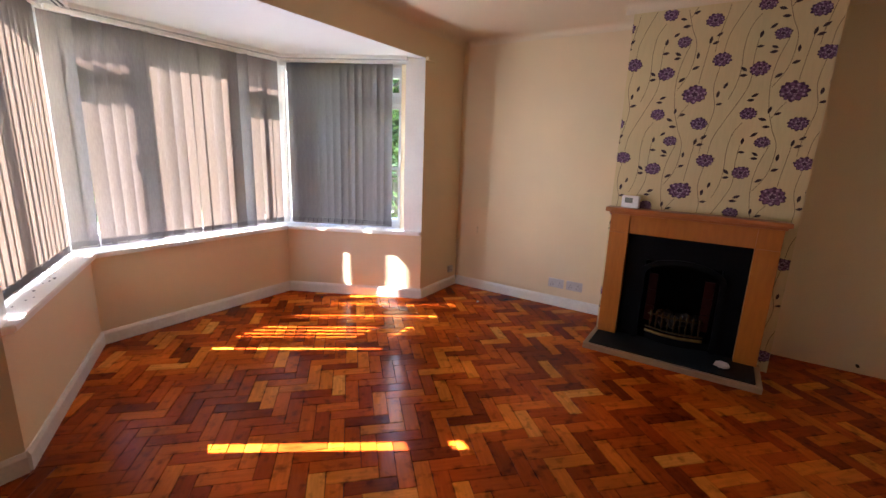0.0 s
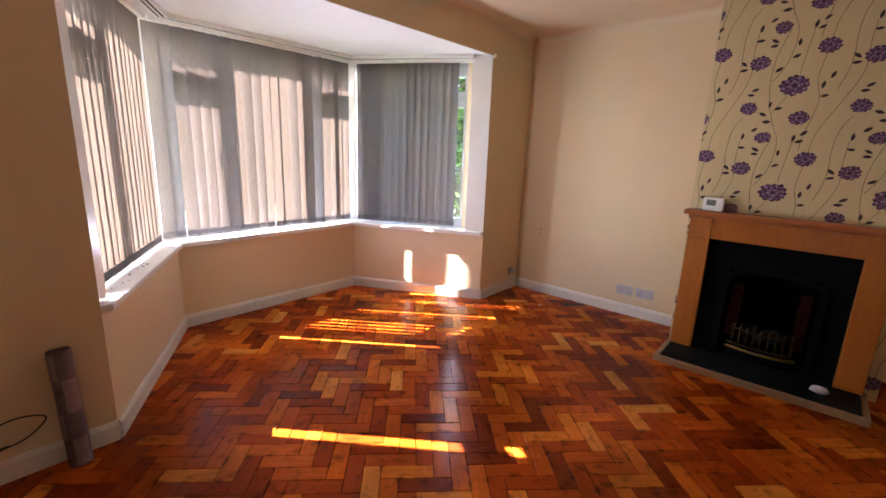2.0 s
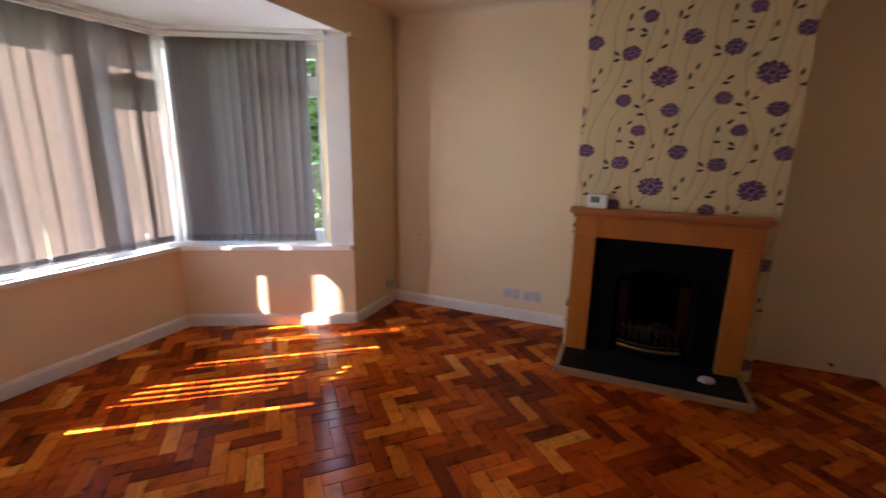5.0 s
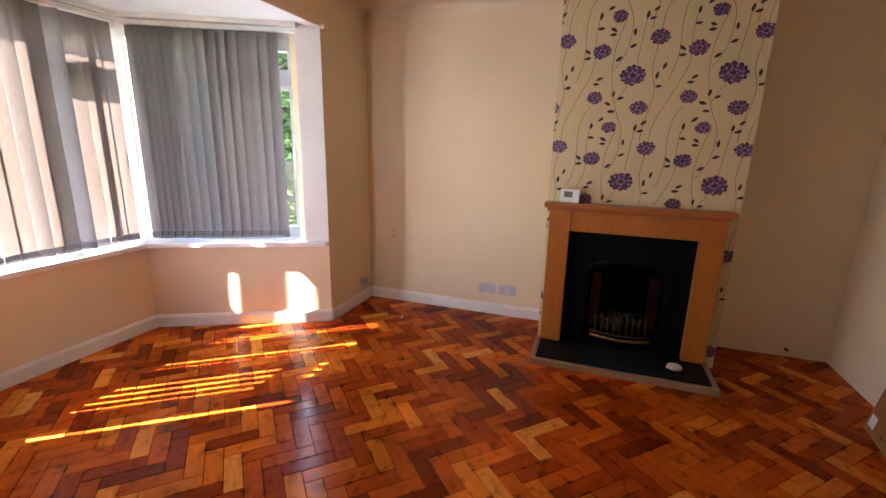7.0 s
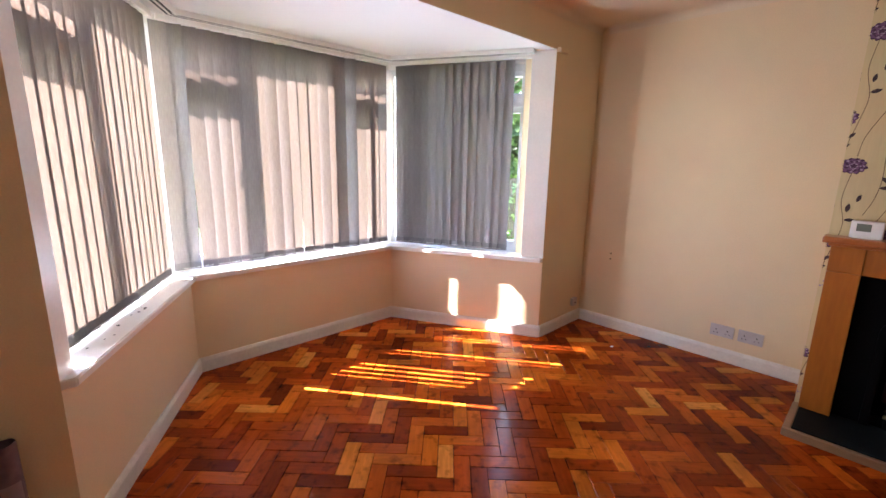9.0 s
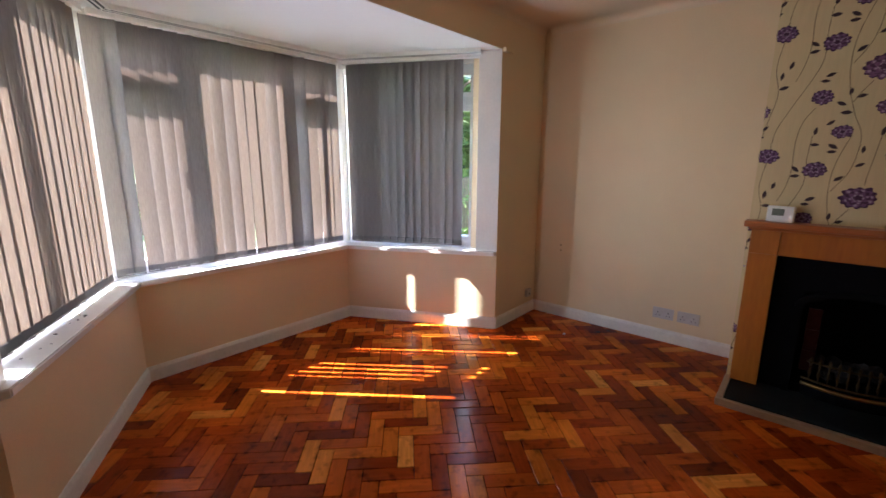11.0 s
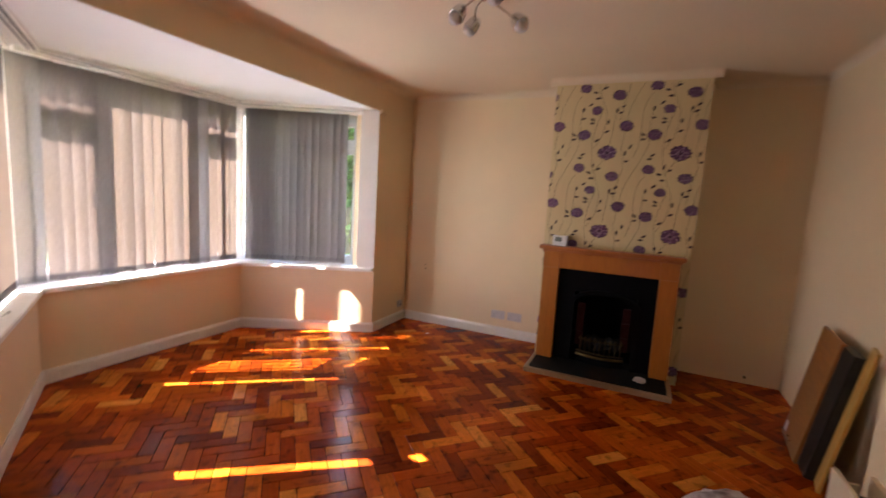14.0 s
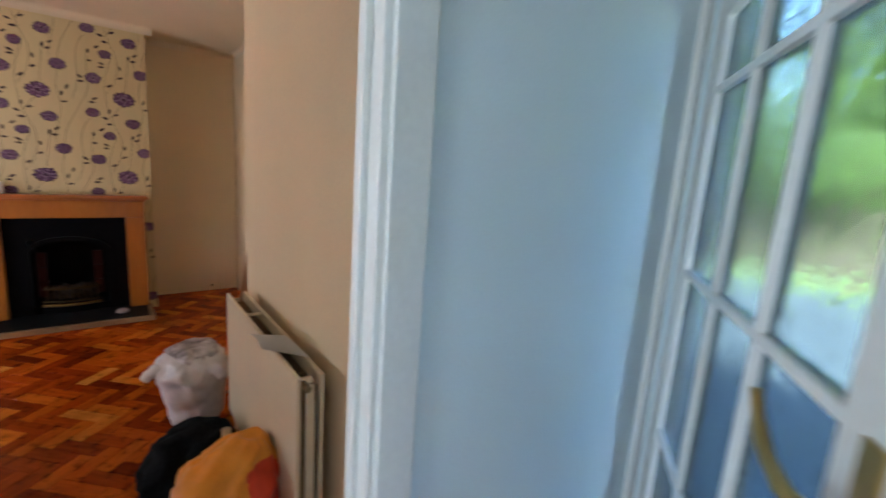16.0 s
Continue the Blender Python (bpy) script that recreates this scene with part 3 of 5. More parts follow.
# ---- windows ----
def window(name, i, s0, s1, lights, label):
    """A white frame along side i of the bay. lights: (from, to, opening) along s."""
    root = tagged(thing(name, along(i, s0, 0.17, SILL), label, "window", kind="structure"))
    a, b = BAY[i], BAY[i + 1]
    t = (b - a).normalized()
    root.matrix_basis = Matrix.Translation(along(i, s0, 0.165, SILL)) @ Matrix.Rotation(math.atan2(t.y, t.x), 4, "Z")
    w, h = s1 - s0, 2.105 - SILL
    D = 0.03
    for nm, lo, hi in (("frame_sill", (0, -D, 0), (w, D + 0.02, 0.05)), ("frame_head", (0, -D, h - 0.045), (w, D, h)),
                       ("frame_side", (0, -D, 0.05), (0.045, D, h - 0.045)), ("frame_side", (w - 0.045, -D, 0.05), (w, D, h - 0.045))):
        part(nm, box(lo, hi, 0.004), M_UPVC, root)
    zt0, zt1 = 1.795 - SILL, 1.855 - SILL
    for k, (u0, u1, opening) in enumerate(lights):
        u0, u1 = u0 - s0, u1 - s0
        if k:
            part("mullion", box((u0 - 0.03, -D, 0.05), (u0 + 0.03, D, h - 0.045), 0.004), M_UPVC, root)
        x0 = u0 + (0.03 if k else 0.045)
        x1 = u1 - (0.03 if k < len(lights) - 1 else 0.045)
        if opening:
            part("transom", box((x0, -D, zt0), (x1, D, zt1), 0.004), M_UPVC, root)
            for z0, z1 in ((0.05, zt0), (zt1, h - 0.045)):
                bm = bmesh.new()
                c = 0.04
                add_box(bm, (x0, -D + 0.004, z0), (x1, D + 0.012, z0 + c))
                add_box(bm, (x0, -D + 0.004, z1 - c), (x1, D + 0.012, z1))
                add_box(bm, (x0, -D + 0.004, z0 + c), (x0 + c, D + 0.012, z1 - c))
                add_box(bm, (x1 - c, -D + 0.004, z0 + c), (x1, D + 0.012, z1 - c))
                sash = part("sash", bm, M_UPVC, root)
                g = part("pane", box((x0 + c, -0.006, z0 + c), (x1 - c, 0.006, z1 - c)), M_GLASS, sash)
                g.visible_shadow = False
                hb = bmesh.new()
                xm = (x0 + x1) / 2
                if z0 < 0.1:
                    add_box(hb, (x1 - 0.032, -D - 0.012, 0.62), (x1 - 0.012, -D + 0.004, 0.68), 0.003)
                    add_box(hb, (x1 - 0.030, -D - 0.026, 0.56), (x1 - 0.014, -D - 0.012, 0.67), 0.004)
                else:
                    add_box(hb, (xm - 0.03, -D - 0.012, z0 + 0.012), (xm + 0.03, -D + 0.004, z0 + 0.03), 0.003)
                    add_box(hb, (xm - 0.03, -D - 0.026, z0 + 0.013), (xm + 0.08, -D - 0.012, z0 + 0.027), 0.004)
                part("window_handle", hb, M_UPVC, sash)
        else:
            g = part("pane", box((x0, -0.006, 0.05), (x1, 0.006, h - 0.045)), M_GLASS, root)
            g.visible_shadow = False
    return root


window("window_1", 0, 0.078, SIDE + 0.07, ((0.078, 0.72, True), (0.72, SIDE + 0.07, False)), "white plastic bay window, side light")
window("window_2", 1, -0.07, 1.63, ((-0.07, 0.42, True), (0.42, 1.095, False), (1.095, 1.63, True)), "white plastic bay window, front light")
window("window_3", 2, -0.07, SIDE_R - 0.17, ((-0.07, 0.55, False), (0.55, SIDE_R - 0.17, True)), "white plastic bay window, side light")
for k, p in enumerate((BAY[1], BAY[2])):
    q = offset_bay(0.165)[k + 1]
    bm = lathe([(0.07, SILL), (0.07, 2.105)], 16)
    bmesh.ops.transform(bm, matrix=Matrix.Translation((q.x, q.y, 0)), verts=bm.verts[:])
    structure("trim_corner_post_%d" % (k + 1), bm, M_UPVC, "white plastic corner post of the bay window", "window frame")

# ---- vertical blinds ----
SLAT_W, SLAT_Z0, SLAT_Z1 = 0.089, 0.672, 2.128


def slat_mesh(name):
    """A soft strip of cloth, very slightly curved across."""
    bm = bmesh.new()
    cols, rows = 4, 10
    grid = []
    for r in range(rows + 1):
        z = SLAT_Z0 + 0.045 + (SLAT_Z1 - SLAT_Z0 - 0.045) * r / rows
        line = []
        for c in range(cols + 1):
            x = (c / cols - 0.5) * SLAT_W
            line.append(bm.verts.new((x, 0.004 * (1 - (2 * c / cols - 1) ** 2), z)))
        grid.append(line)
    for r in range(rows):
        for c in range(cols):
            bm.faces.new((grid[r][c], grid[r][c + 1], grid[r + 1][c + 1], grid[r + 1][c]))
    me = bpy.data.meshes.new(name)
    bm.to_mesh(me)
    bm.free()
    me.materials.append(M_SLAT)
    for p in me.polygons:
        p.use_smooth = True
    return me


SLAT = slat_mesh("slat")
hem_bm = box((-SLAT_W / 2, -0.001, SLAT_Z0), (SLAT_W / 2, 0.005, SLAT_Z0 + 0.046), 0.001)
HEM = bpy.data.meshes.new("hem_weight")
hem_bm.to_mesh(HEM)
hem_bm.free()
HEM.materials.append(M_HEM)
CLIP = bpy.data.meshes.new("hanger_clip")
clip_bm = box((-0.012, 0.005, SLAT_Z1 - 0.012), (0.012, 0.009, SLAT_Z1 + 0.004), 0.001)
clip_bm.to_mesh(CLIP)
clip_bm.free()
CLIP.materials.append(M_PLASTIC)
BLIND_D = 0.085


def blind(i, stations, label, rail):
    """stations: (s, turn, lean) for every slat along side i."""
    a, b = BAY[i], BAY[i + 1]
    t = (b - a).normalized()
    base = math.degrees(math.atan2(t.y, t.x))
    root = thing("vertical_blind", along(i, stations[0][0], BLIND_D), label, "blind", "vertical blinds of the bay window", turn=base)
    s0 = stations[0][0]
    part("headrail", box((rail[0] - s0, -0.025, SLAT_Z1 + 0.002), (rail[1] - s0, 0.02, SOFFIT - 0.001), 0.004), M_WHITE, root, "white metal headrail")
    for s, turn, lean in stations:
        m = Matrix.Translation((s - s0, 0, 0)) @ Matrix.Rotation(radians(turn), 4, "Z") @ Matrix.Translation((0, 0, SLAT_Z1)) @ Matrix.Rotation(radians(lean), 4, "Y") @ Matrix.Translation((0, 0, -SLAT_Z1))
        sl = new("slat", SLAT)
        sl.parent = root
        sl.matrix_basis = m
        for nm, me in (("hem_weight", HEM), ("hanger_clip", CLIP)):
            o = new(nm, me)
            o.parent = sl
    ch = bmesh.new()
    pts = [Vector((s - s0, -0.012 - 0.006 * math.sin(k * 2.1), SLAT_Z0 + 0.012)) for k, (s, _, _) in enumerate(stations)]
    add_tube(ch, pts, 0.0012, 5)
    part("bead_chain", ch, M_PLASTIC, root, "white bead chain joining the slats")
    return root


rng = random.Random(7)
PITCH = 0.078
front = []
OPEN_FRONT = {0, 1, 2, 3, 4, 5, 7, 8, 12}
for k in range(20):
    turn = (-21.0 if k in OPEN_FRONT else 4.0) + rng.uniform(-1.2, 1.2)
    turn = {12: -26.0, 15: -50.0, 16: -8.0, 17: 0.0}.get(k, turn)
    lean = {0: 0.6, 1: -0.35, 9: 0.3, 10: -0.2, 15: 0.0, 16: 0.0, 17: -0.25}.get(k, rng.uniform(-0.08, 0.08))
    front.append((0.062 + PITCH * k + {15: 0.012, 16: 0.022, 17: 0.034}.get(k, 0.0), turn, lean))
front.insert(0, (-0.014, 2.0, 0.05))
left = [(0.247 + 0.0768 * k, -6.0 + rng.uniform(-5, 5), rng.uniform(-0.12, 0.12)) for k in range(14)]
right = [(0.046 + 0.0455 * k, -22 + rng.uniform(-4, 4), rng.uniform(-0.1, 0.1)) for k in range(5)]
right += [(0.262 + 0.0685 * k, -12 + rng.uniform(-11, 11), rng.uniform(-0.12, 0.12)) for k in range(11)]
BL = "grey-beige fabric vertical blind with loose hanging slats"
blind(0, left, BL + ", sunlit, closed", (0.10, SIDE + 0.02))
blind(1, front, BL + ", sunlit, nearly closed", (-0.02, 1.58))
blind(2, right, BL + ", partly drawn, in shade", (-0.02, SIDE_R - 0.05))

# curtain track on the bay's ceiling
track = thing("curtain_track", (-2.0, 1.0, SOFFIT), "white plastic curtain track following the bay", "curtain track")
o = offset_bay(-0.05)
for i in range(3):
    a, b = o[i], o[i + 1]
    if i == 0:
        a = a + (b - a) * 0.06
    if i == 2:
        b = b + (a - b) * 0.1
    t = (b - a).normalized()
    n = Vector((-t.y, t.x))
    # slots are solid near-black strips, the recess's shade put into colour
    for nm, d0, d1, z0, mat in (("slot", -0.022, -0.006, 0.0275, M_DARK), ("slot", 0.008, 0.022, 0.0275, M_DARK), ("channel", -0.0058, 0.0078, 0.028, M_WHITE), ("channel", -0.036, -0.0222, 0.028, M_WHITE), ("channel", 0.0222, 0.036, 0.028, M_WHITE)):
        bm = prism([a + n * d0, b + n * d0, b + n * d1, a + n * d1], SOFFIT - z0, SOFFIT - 0.001)
        bmesh.ops.transform(bm, matrix=Matrix.Translation((2.0, -1.0, -SOFFIT)), verts=bm.verts[:])
        part(nm, bm, mat, track, "near-black strip painted as the shade in the track's slot" if mat is M_DARK else "")

# ---- chimney breast and its wallpaper ----
breast = thing("wall_chimney_breast", (0, BREAST_A, 0), "chimney breast papered in cream with purple flowers", "chimney breast", kind="structure")
FO_A, FO_B, FO_T = -1.79, -2.50, 0.82     # the fire's recess
bm = bmesh.new()
outline = [(BREAST_A, -0.02), (FO_A, -0.02), (FO_A, FO_T), (FO_B, FO_T), (FO_B, -0.02), (BREAST_B, -0.02), (BREAST_B, CEIL), (BREAST_A, CEIL)]
rows = [[bm.verts.new((x, y - BREAST_A, z)) for y, z in outline] for x in (BREAST_X, 0.0)]
for k in range(8):
    bm.faces.new((rows[0][k], rows[0][(k + 1) % 8], rows[1][(k + 1) % 8], rows[1][k]))
bm.faces.new(rows[0])
bm.faces.new(rows[1])
bmesh.ops.recalc_face_normals(bm, faces=bm.faces[:])
part("papered_wall", bm, M_PAPER, breast)

RY, RZ = 0.5275, 0.642                      # one repeat of the print
CY, CZ = -2.044, 1.826                      # its large flower
KY, KZ = 0.001445, 0.001635                 # sketch units to metres


def sk(cx, cy):
    return Vector(((cx - 340) * KY, -(cy - 275) * KZ))


FLOWERS = [(0, 0, 0.072, 0), (-0.191, 0.141, 0.052, 20), (0.124, 0.212, 0.052, -10), (-0.107, 0.337, 0.043, 15), (-0.209, -0.127, 0.046, -5), (0.054, -0.190, 0.051, 25)]
LEAVES = [(192, 65, 80), (230, 40, 35), (195, 108, 0), (247, 114, -25), (246, 131, 2), (330, 125, 92), (328, 172, 25), (403, 52, 35), (392, 82, 15), (372, 70, 75), (150, 187, -40), (152, 210, 5), (278, 216, 30), (433, 277, 85), (457, 245, 70), (443, 315, 10), (208, 285, 25), (195, 303, 0), (270, 340, 80), (300, 355, 20), (250, 375, -20), (267, 403, 0)]
STEMS = [[(293, 80), (265, 160), (255, 240), (265, 330), (290, 410), (318, 480), (305, 580), (262, 650)], [(425, 165), (412, 250), (428, 330), (415, 400), (400, 460), (395, 510)], [(322, 312), (300, 340), (280, 372)],
         [(180, 385), (150, 430), (138, 500), (140, 580), (130, 640), (110, 690)], [(185, 80), (180, 150), (182, 230), (160, 290), (110, 380), (75, 450), (65, 510)], [(372, 70), (362, 140), (352, 210), (350, 235)]]


def smooth_line(pts, n=8):
    out = []
    for i in range(len(pts) - 1):
        p0, p1, p2, p3 = pts[max(i - 1, 0)], pts[i], pts[i + 1], pts[min(i + 2, len(pts) - 1)]
        for k in range(n):
            u = k / n
            out.append(0.5 * (2 * p1 + (p2 - p0) * u + (2 * p0 - 5 * p1 + 4 * p2 - p3) * u * u + (3 * p1 - p0 - 3 * p2 + p3) * u ** 3))
    return out + [pts[-1]]


def petal_shape(c, direction, length, width):
    """A blunt petal or leaf as a ring of points about the line from c."""
    d = Vector((math.cos(direction), math.sin(direction)))
    n = Vector((-d.y, d.x))
    prof = [(0, 0.12), (0.25, 0.62), (0.55, 1.0), (0.82, 0.86), (1.0, 0.3)]
    right_side = [c + d * (length * u) + n * (width * w / 2) for u, w in prof]
    left_side = [c + d * (length * u) - n * (width * w / 2) for u, w in reversed(prof)]
    return right_side + left_side


def leaf_shape(c, direction, length, width):
    d = Vector((math.cos(direction), math.sin(direction)))
    n = Vector((-d.y, d.x))
    prof = [(-0.5, 0.0), (-0.25, 0.75), (0.05, 1.0), (0.3, 0.6)]
    return [c + d * (length * u) + n * (width * w / 2) for u, w in prof] + [c + d * length * 0.5] + [c + d * (length * u) - n * (width * w / 2) for u, w in reversed(prof[1:])]


def print_pattern(to_world, u0, u1, v0, v1):
    """The printed flowers as thin flat layers inside a rectangle of the wall (u across, v up)."""
    bm = bmesh.new()
    r = random.Random(3)

    def fits(ring):
        return all(v0 < p.y < v1 for p in ring) and any(u0 < p.x < u1 for p in ring)

    def lay(ring, depth, slot):
        if not fits(ring) or any(1.625 < p.x < 2.665 and p.y < 1.0 for p in ring):
            return
        ring = [Vector((min(max(p.x, u0), u1), p.y)) for p in ring]
        vs = [bm.verts.new(to_world(p.x, p.y, depth)) for p in ring]
        bm.faces.new(vs).material_index = slot

    for col in range(-4, 4):
        for row in range(-4, 3):
            o = Vector((2.044 + col * RY, CZ + row * RZ))
            for line in STEMS:
                pts = smooth_line([sk(*p) for p in line])
                for p, q in zip(pts, pts[1:]):
                    d = (q - p).normalized()
                    n = Vector((-d.y, d.x)) * 0.0016
                    lay([o + p + n, o + q + n, o + q - n, o + p - n], 0.0005, 4)
            for cx, cy, ang in LEAVES:
                size = r.uniform(0.040, 0.050)
                lay(leaf_shape(o + sk(cx, cy), radians(ang + r.uniform(-6, 6)), size, size * 0.42), 0.0009, 3)
            for fx, fy, rad, tip in FLOWERS:
                c = o + Vector((fx, fy))
                layers = ((12, 1.0, 0.5, 0.0012, 1, 0.0), (11, 0.90, 0.42, 0.0015, 0, 0.2), (9, 0.66, 0.36, 0.0018, 1, 0.1), (8, 0.58, 0.30, 0.0021, 0, 0.3), (6, 0.34, 0.24, 0.0024, 2, 0.0), (5, 0.27, 0.2, 0.0027, 1, 0.4))
                for n, reach, wide, depth, slot, phase in layers:
                    for k in range(n):
                        a = 2 * math.pi * (k + phase) / n + radians(tip) + r.uniform(-0.08, 0.08)
                        ln = rad * reach * r.uniform(0.9, 1.06)
                        ring = petal_shape(Vector((0, 0)), a, ln, rad * wide)
                        ring = [c + Vector((p.x * 1.06, p.y * 0.84)) for p in ring]
                        lay(ring, depth, slot)
                        if slot == 0 and k % 2 == 0:
                            ring = petal_shape(Vector((math.cos(a), math.sin(a))) * ln * 0.62, a, ln * 0.26, rad * wide * 0.5)
                            lay([c + Vector((p.x * 1.06, p.y * 0.84)) for p in ring], depth + 0.0002, 2)
    return bm


PRINT = [M_PETAL, M_PETAL_DARK, M_PETAL_EDGE, M_LEAF, M_STEM]
bm = print_pattern(lambda u, v, d: (BREAST_X - d, -u - BREAST_A, v), -BREAST_A + 0.002, -BREAST_B - 0.002, 0.05, CEIL - 0.055)
part("printed_flowers", bm, PRINT, breast, "purple flower and leaf print")
bm = print_pattern(lambda u, v, d: (BREAST_X + (-BREAST_A - u), d, v), -BREAST_A + BREAST_X + 0.01, -BREAST_A - 0.002, 0.05, CEIL - 0.055)
part("printed_flowers", bm, PRINT, breast, "purple flower and leaf print")

# ---- fireplace ----
SY0, SY1 = -1.622, -2.668                   # surround's outer sides
OY0, OY1, OZ = -1.757, -2.532, 0.847        # its opening
fire = thing("fireplace_surround", (BREAST_X, -2.145, 0.047), "honey oak fireplace surround with moulded mantel shelf", "fireplace")
FI = Matrix.Translation((-BREAST_X, 2.145, -0.047))


def fpart(name, bm, mat, parent=None, label="", smooth=False):
    bmesh.ops.transform(bm, matrix=FI, verts=bm.verts[:])
    return part(name, bm, mat, parent or fire, label, smooth)


fx0, fx1 = -0.455, BREAST_X - 0.001
fpart("leg", box((fx0, OY0, 0.047), (fx1, SY0, OZ), 0.003), M_OAK)
fpart("leg", box((fx0, SY1, 0.047), (fx1, OY1, OZ), 0.003), M_OAK)
fpart("frieze", box((fx0 + 0.006, OY1 - 0.0, OZ), (fx1, OY0, 0.985), 0.003), M_OAK)
fpart("corner_block", box((fx0, OY0, OZ + 0.001), (fx1, SY0, 0.985), 0.003), M_OAK)
fpart("corner_block", box((fx0, SY1, OZ + 0.001), (fx1, OY1, 0.985), 0.003), M_OAK)
bm = bmesh.new()
add_box(bm, (-0.475, SY1 - 0.012, 0.985), (fx1, SY0 + 0.012, 1.002), 0.006)
fpart("moulding", bm, M_OAK_SHELF)
bm = bmesh.new()
add_box(bm, (-0.503, -2.700, 1.002), (fx1, -1.585, 1.036), 0.009)
fpart("mantel_shelf", bm, M_OAK_SHELF, None, "darker oak mantel shelf")

insert = thing("fireplace_insert", (BREAST_X, -2.145, 0.047), "black cast iron fire insert with brass-trimmed grate", "fireplace insert")
IA, IB, IT = -1.90, -2.39, 0.66             # hole in the black back panel
for lo, hi in (((-0.405, IA, 0.048), (-0.388, OY0 - 0.001, OZ - 0.001)), ((-0.405, OY1 + 0.001, 0.048), (-0.388, IB, OZ - 0.001)), ((-0.405, IB, IT), (-0.388, IA, OZ - 0.001))):
    bm = box(lo, hi)
    bmesh.ops.transform(bm, matrix=FI, verts=bm.verts[:])
    part("back_panel", bm, M_BACK, insert, "black stone back panel")
for nm, lo, hi in (("fire_back", (-0.06, IB - 0.03, 0.048), (-0.05, IA + 0.03, IT + 0.05)), ("fire_cheek", (-0.385, IA, 0.048), (-0.062, IA + 0.02, IT + 0.05)), ("fire_cheek", (-0.385, IB - 0.02, 0.048), (-0.062, IB, IT + 0.05)),
                   ("fire_hood", (-0.385, IB + 0.001, IT + 0.03), (-0.062, IA - 0.001, IT + 0.05)), ("fire_base", (-0.385, IB + 0.001, 0.02), (-0.062, IA - 0.001, 0.10))):
    bm = box(lo, hi)
    bmesh.ops.transform(bm, matrix=FI, verts=bm.verts[:])
    part(nm, bm, M_IRON, insert)


def arch_frame(y0, y1, z0, z1, band, x0, x1, n=14):
    """An iron frame with an arched head."""
    bm = bmesh.new()
    ym, hw = (y0 + y1) / 2, abs(y1 - y0) / 2
    rise = hw * 0.45

    def line(inset):
        w = hw - inset
        pts = [(ym + w, z0)]
        for k in range(n + 1):
            a = math.pi * k / n
            pts.append((ym + w * math.cos(a), z1 - rise - inset * 0.3 + (rise - inset * 0.7) * math.sin(a)))
        pts.append((ym - w, z0))
        return pts

    o_, i_ = line(0.0), line(band)
    vs = [[bm.verts.new((x, y, z)) for y, z in ln] for x in (x0, x1) for ln in (o_, i_)]
    for k in range(len(o_) - 1):
        bm.faces.new((vs[0][k], vs[0][k + 1], vs[1][k + 1], vs[1][k]))
        bm.faces.new((vs[2][k], vs[3][k], vs[3][k + 1], vs[2][k + 1]))
        bm.faces.new((vs[1][k], vs[1][k + 1], vs[3][k + 1], vs[3][k]))
        bm.faces.new((vs[0][k], vs[2][k], vs[2][k + 1], vs[0][k + 1]))
    bmesh.ops.recalc_face_normals(bm, faces=bm.faces[:])
    bmesh.ops.transform(bm, matrix=FI, verts=bm.verts[:])
    return bm


part("iron_arch", arch_frame(IA + 0.03, IB - 0.03, 0.048, IT + 0.03, 0.035, -0.422, -0.404), M_IRON, insert)
for y in (IA - 0.065, IB + 0.065):
    for k in range(3):
        z = 0.19 + 0.125 * k
        bm = box((-0.392, y - 0.03, z), (-0.38, y + 0.03, z + 0.12), 0.002)
        bmesh.ops.transform(bm, matrix=FI, verts=bm.verts[:])
        part("tile", bm, M_TILE, insert)
bm = bmesh.new()
r2 = random.Random(5)
for k in range(26):
    c = Vector((r2.uniform(-0.36, -0.2), r2.uniform(IB + 0.12, IA - 0.12), r2.uniform(0.16, 0.24)))
    vs = bmesh.ops.create_icosphere(bm, subdivisions=1, radius=r2.uniform(0.022, 0.04), matrix=Matrix.Translation(c))["verts"]
    for v in vs:
        v.co += Vector((r2.uniform(-1, 1), r2.uniform(-1, 1), r2.uniform(-1, 1))) * 0.007
bmesh.ops.transform(bm, matrix=FI, verts=bm.verts[:])
part("coal", bm, M_COAL, insert, "heap of imitation coals")["kind"] = "stuff"
grate = part("grate_rail", tube([FI @ Vector((-0.40 - 0.035 * math.sin(math.pi * k / 12), -1.965 - 0.36 * k / 12, 0.255)) for k in range(13)], 0.006, 8), M_OLDBRASS, insert, "tarnished brass top rail", True)
for k in range(9):
    u = (k + 0.5) / 9
    x, y = -0.40 - 0.035 * math.sin(math.pi * u), -1.965 - 0.36 * u
    prof = [(0.004, 0.155), (0.0045, 0.17), (0.009, 0.19), (0.005, 0.205), (0.0045, 0.235), (0.008, 0.255), (0.009, 0.27), (0.004, 0.285)]
    bm = lathe(prof, 8)
    bmesh.ops.transform(bm, matrix=FI @ Matrix.Translation((x, y, 0)), verts=bm.verts[:])
    part("grate_bar", bm, M_OLDBRASS, insert, "", True)
for z, rr in ((0.15, 0.008), (0.118, 0.012)):
    part("grate_rail", tube([FI @ Vector((-0.402 - 0.045 * math.sin(math.pi * k / 12), -1.955 - 0.38 * k / 12, z)) for k in range(13)], rr, 8), M_AGEDBRASS if rr > 0.01 else M_OLDBRASS, insert, "brass rail", True)
bm = bmesh.new()
pts = [(-0.402 - 0.04 * math.sin(math.pi * k / 12), -1.96 - 0.37 * k / 12) for k in range(13)]
add_prism(bm, pts + [(x + 0.012, y) for x, y in reversed(pts)], 0.049, 0.115)
bmesh.ops.transform(bm, matrix=FI, verts=bm.verts[:])
part("ash_cover", bm, M_IRON, insert)

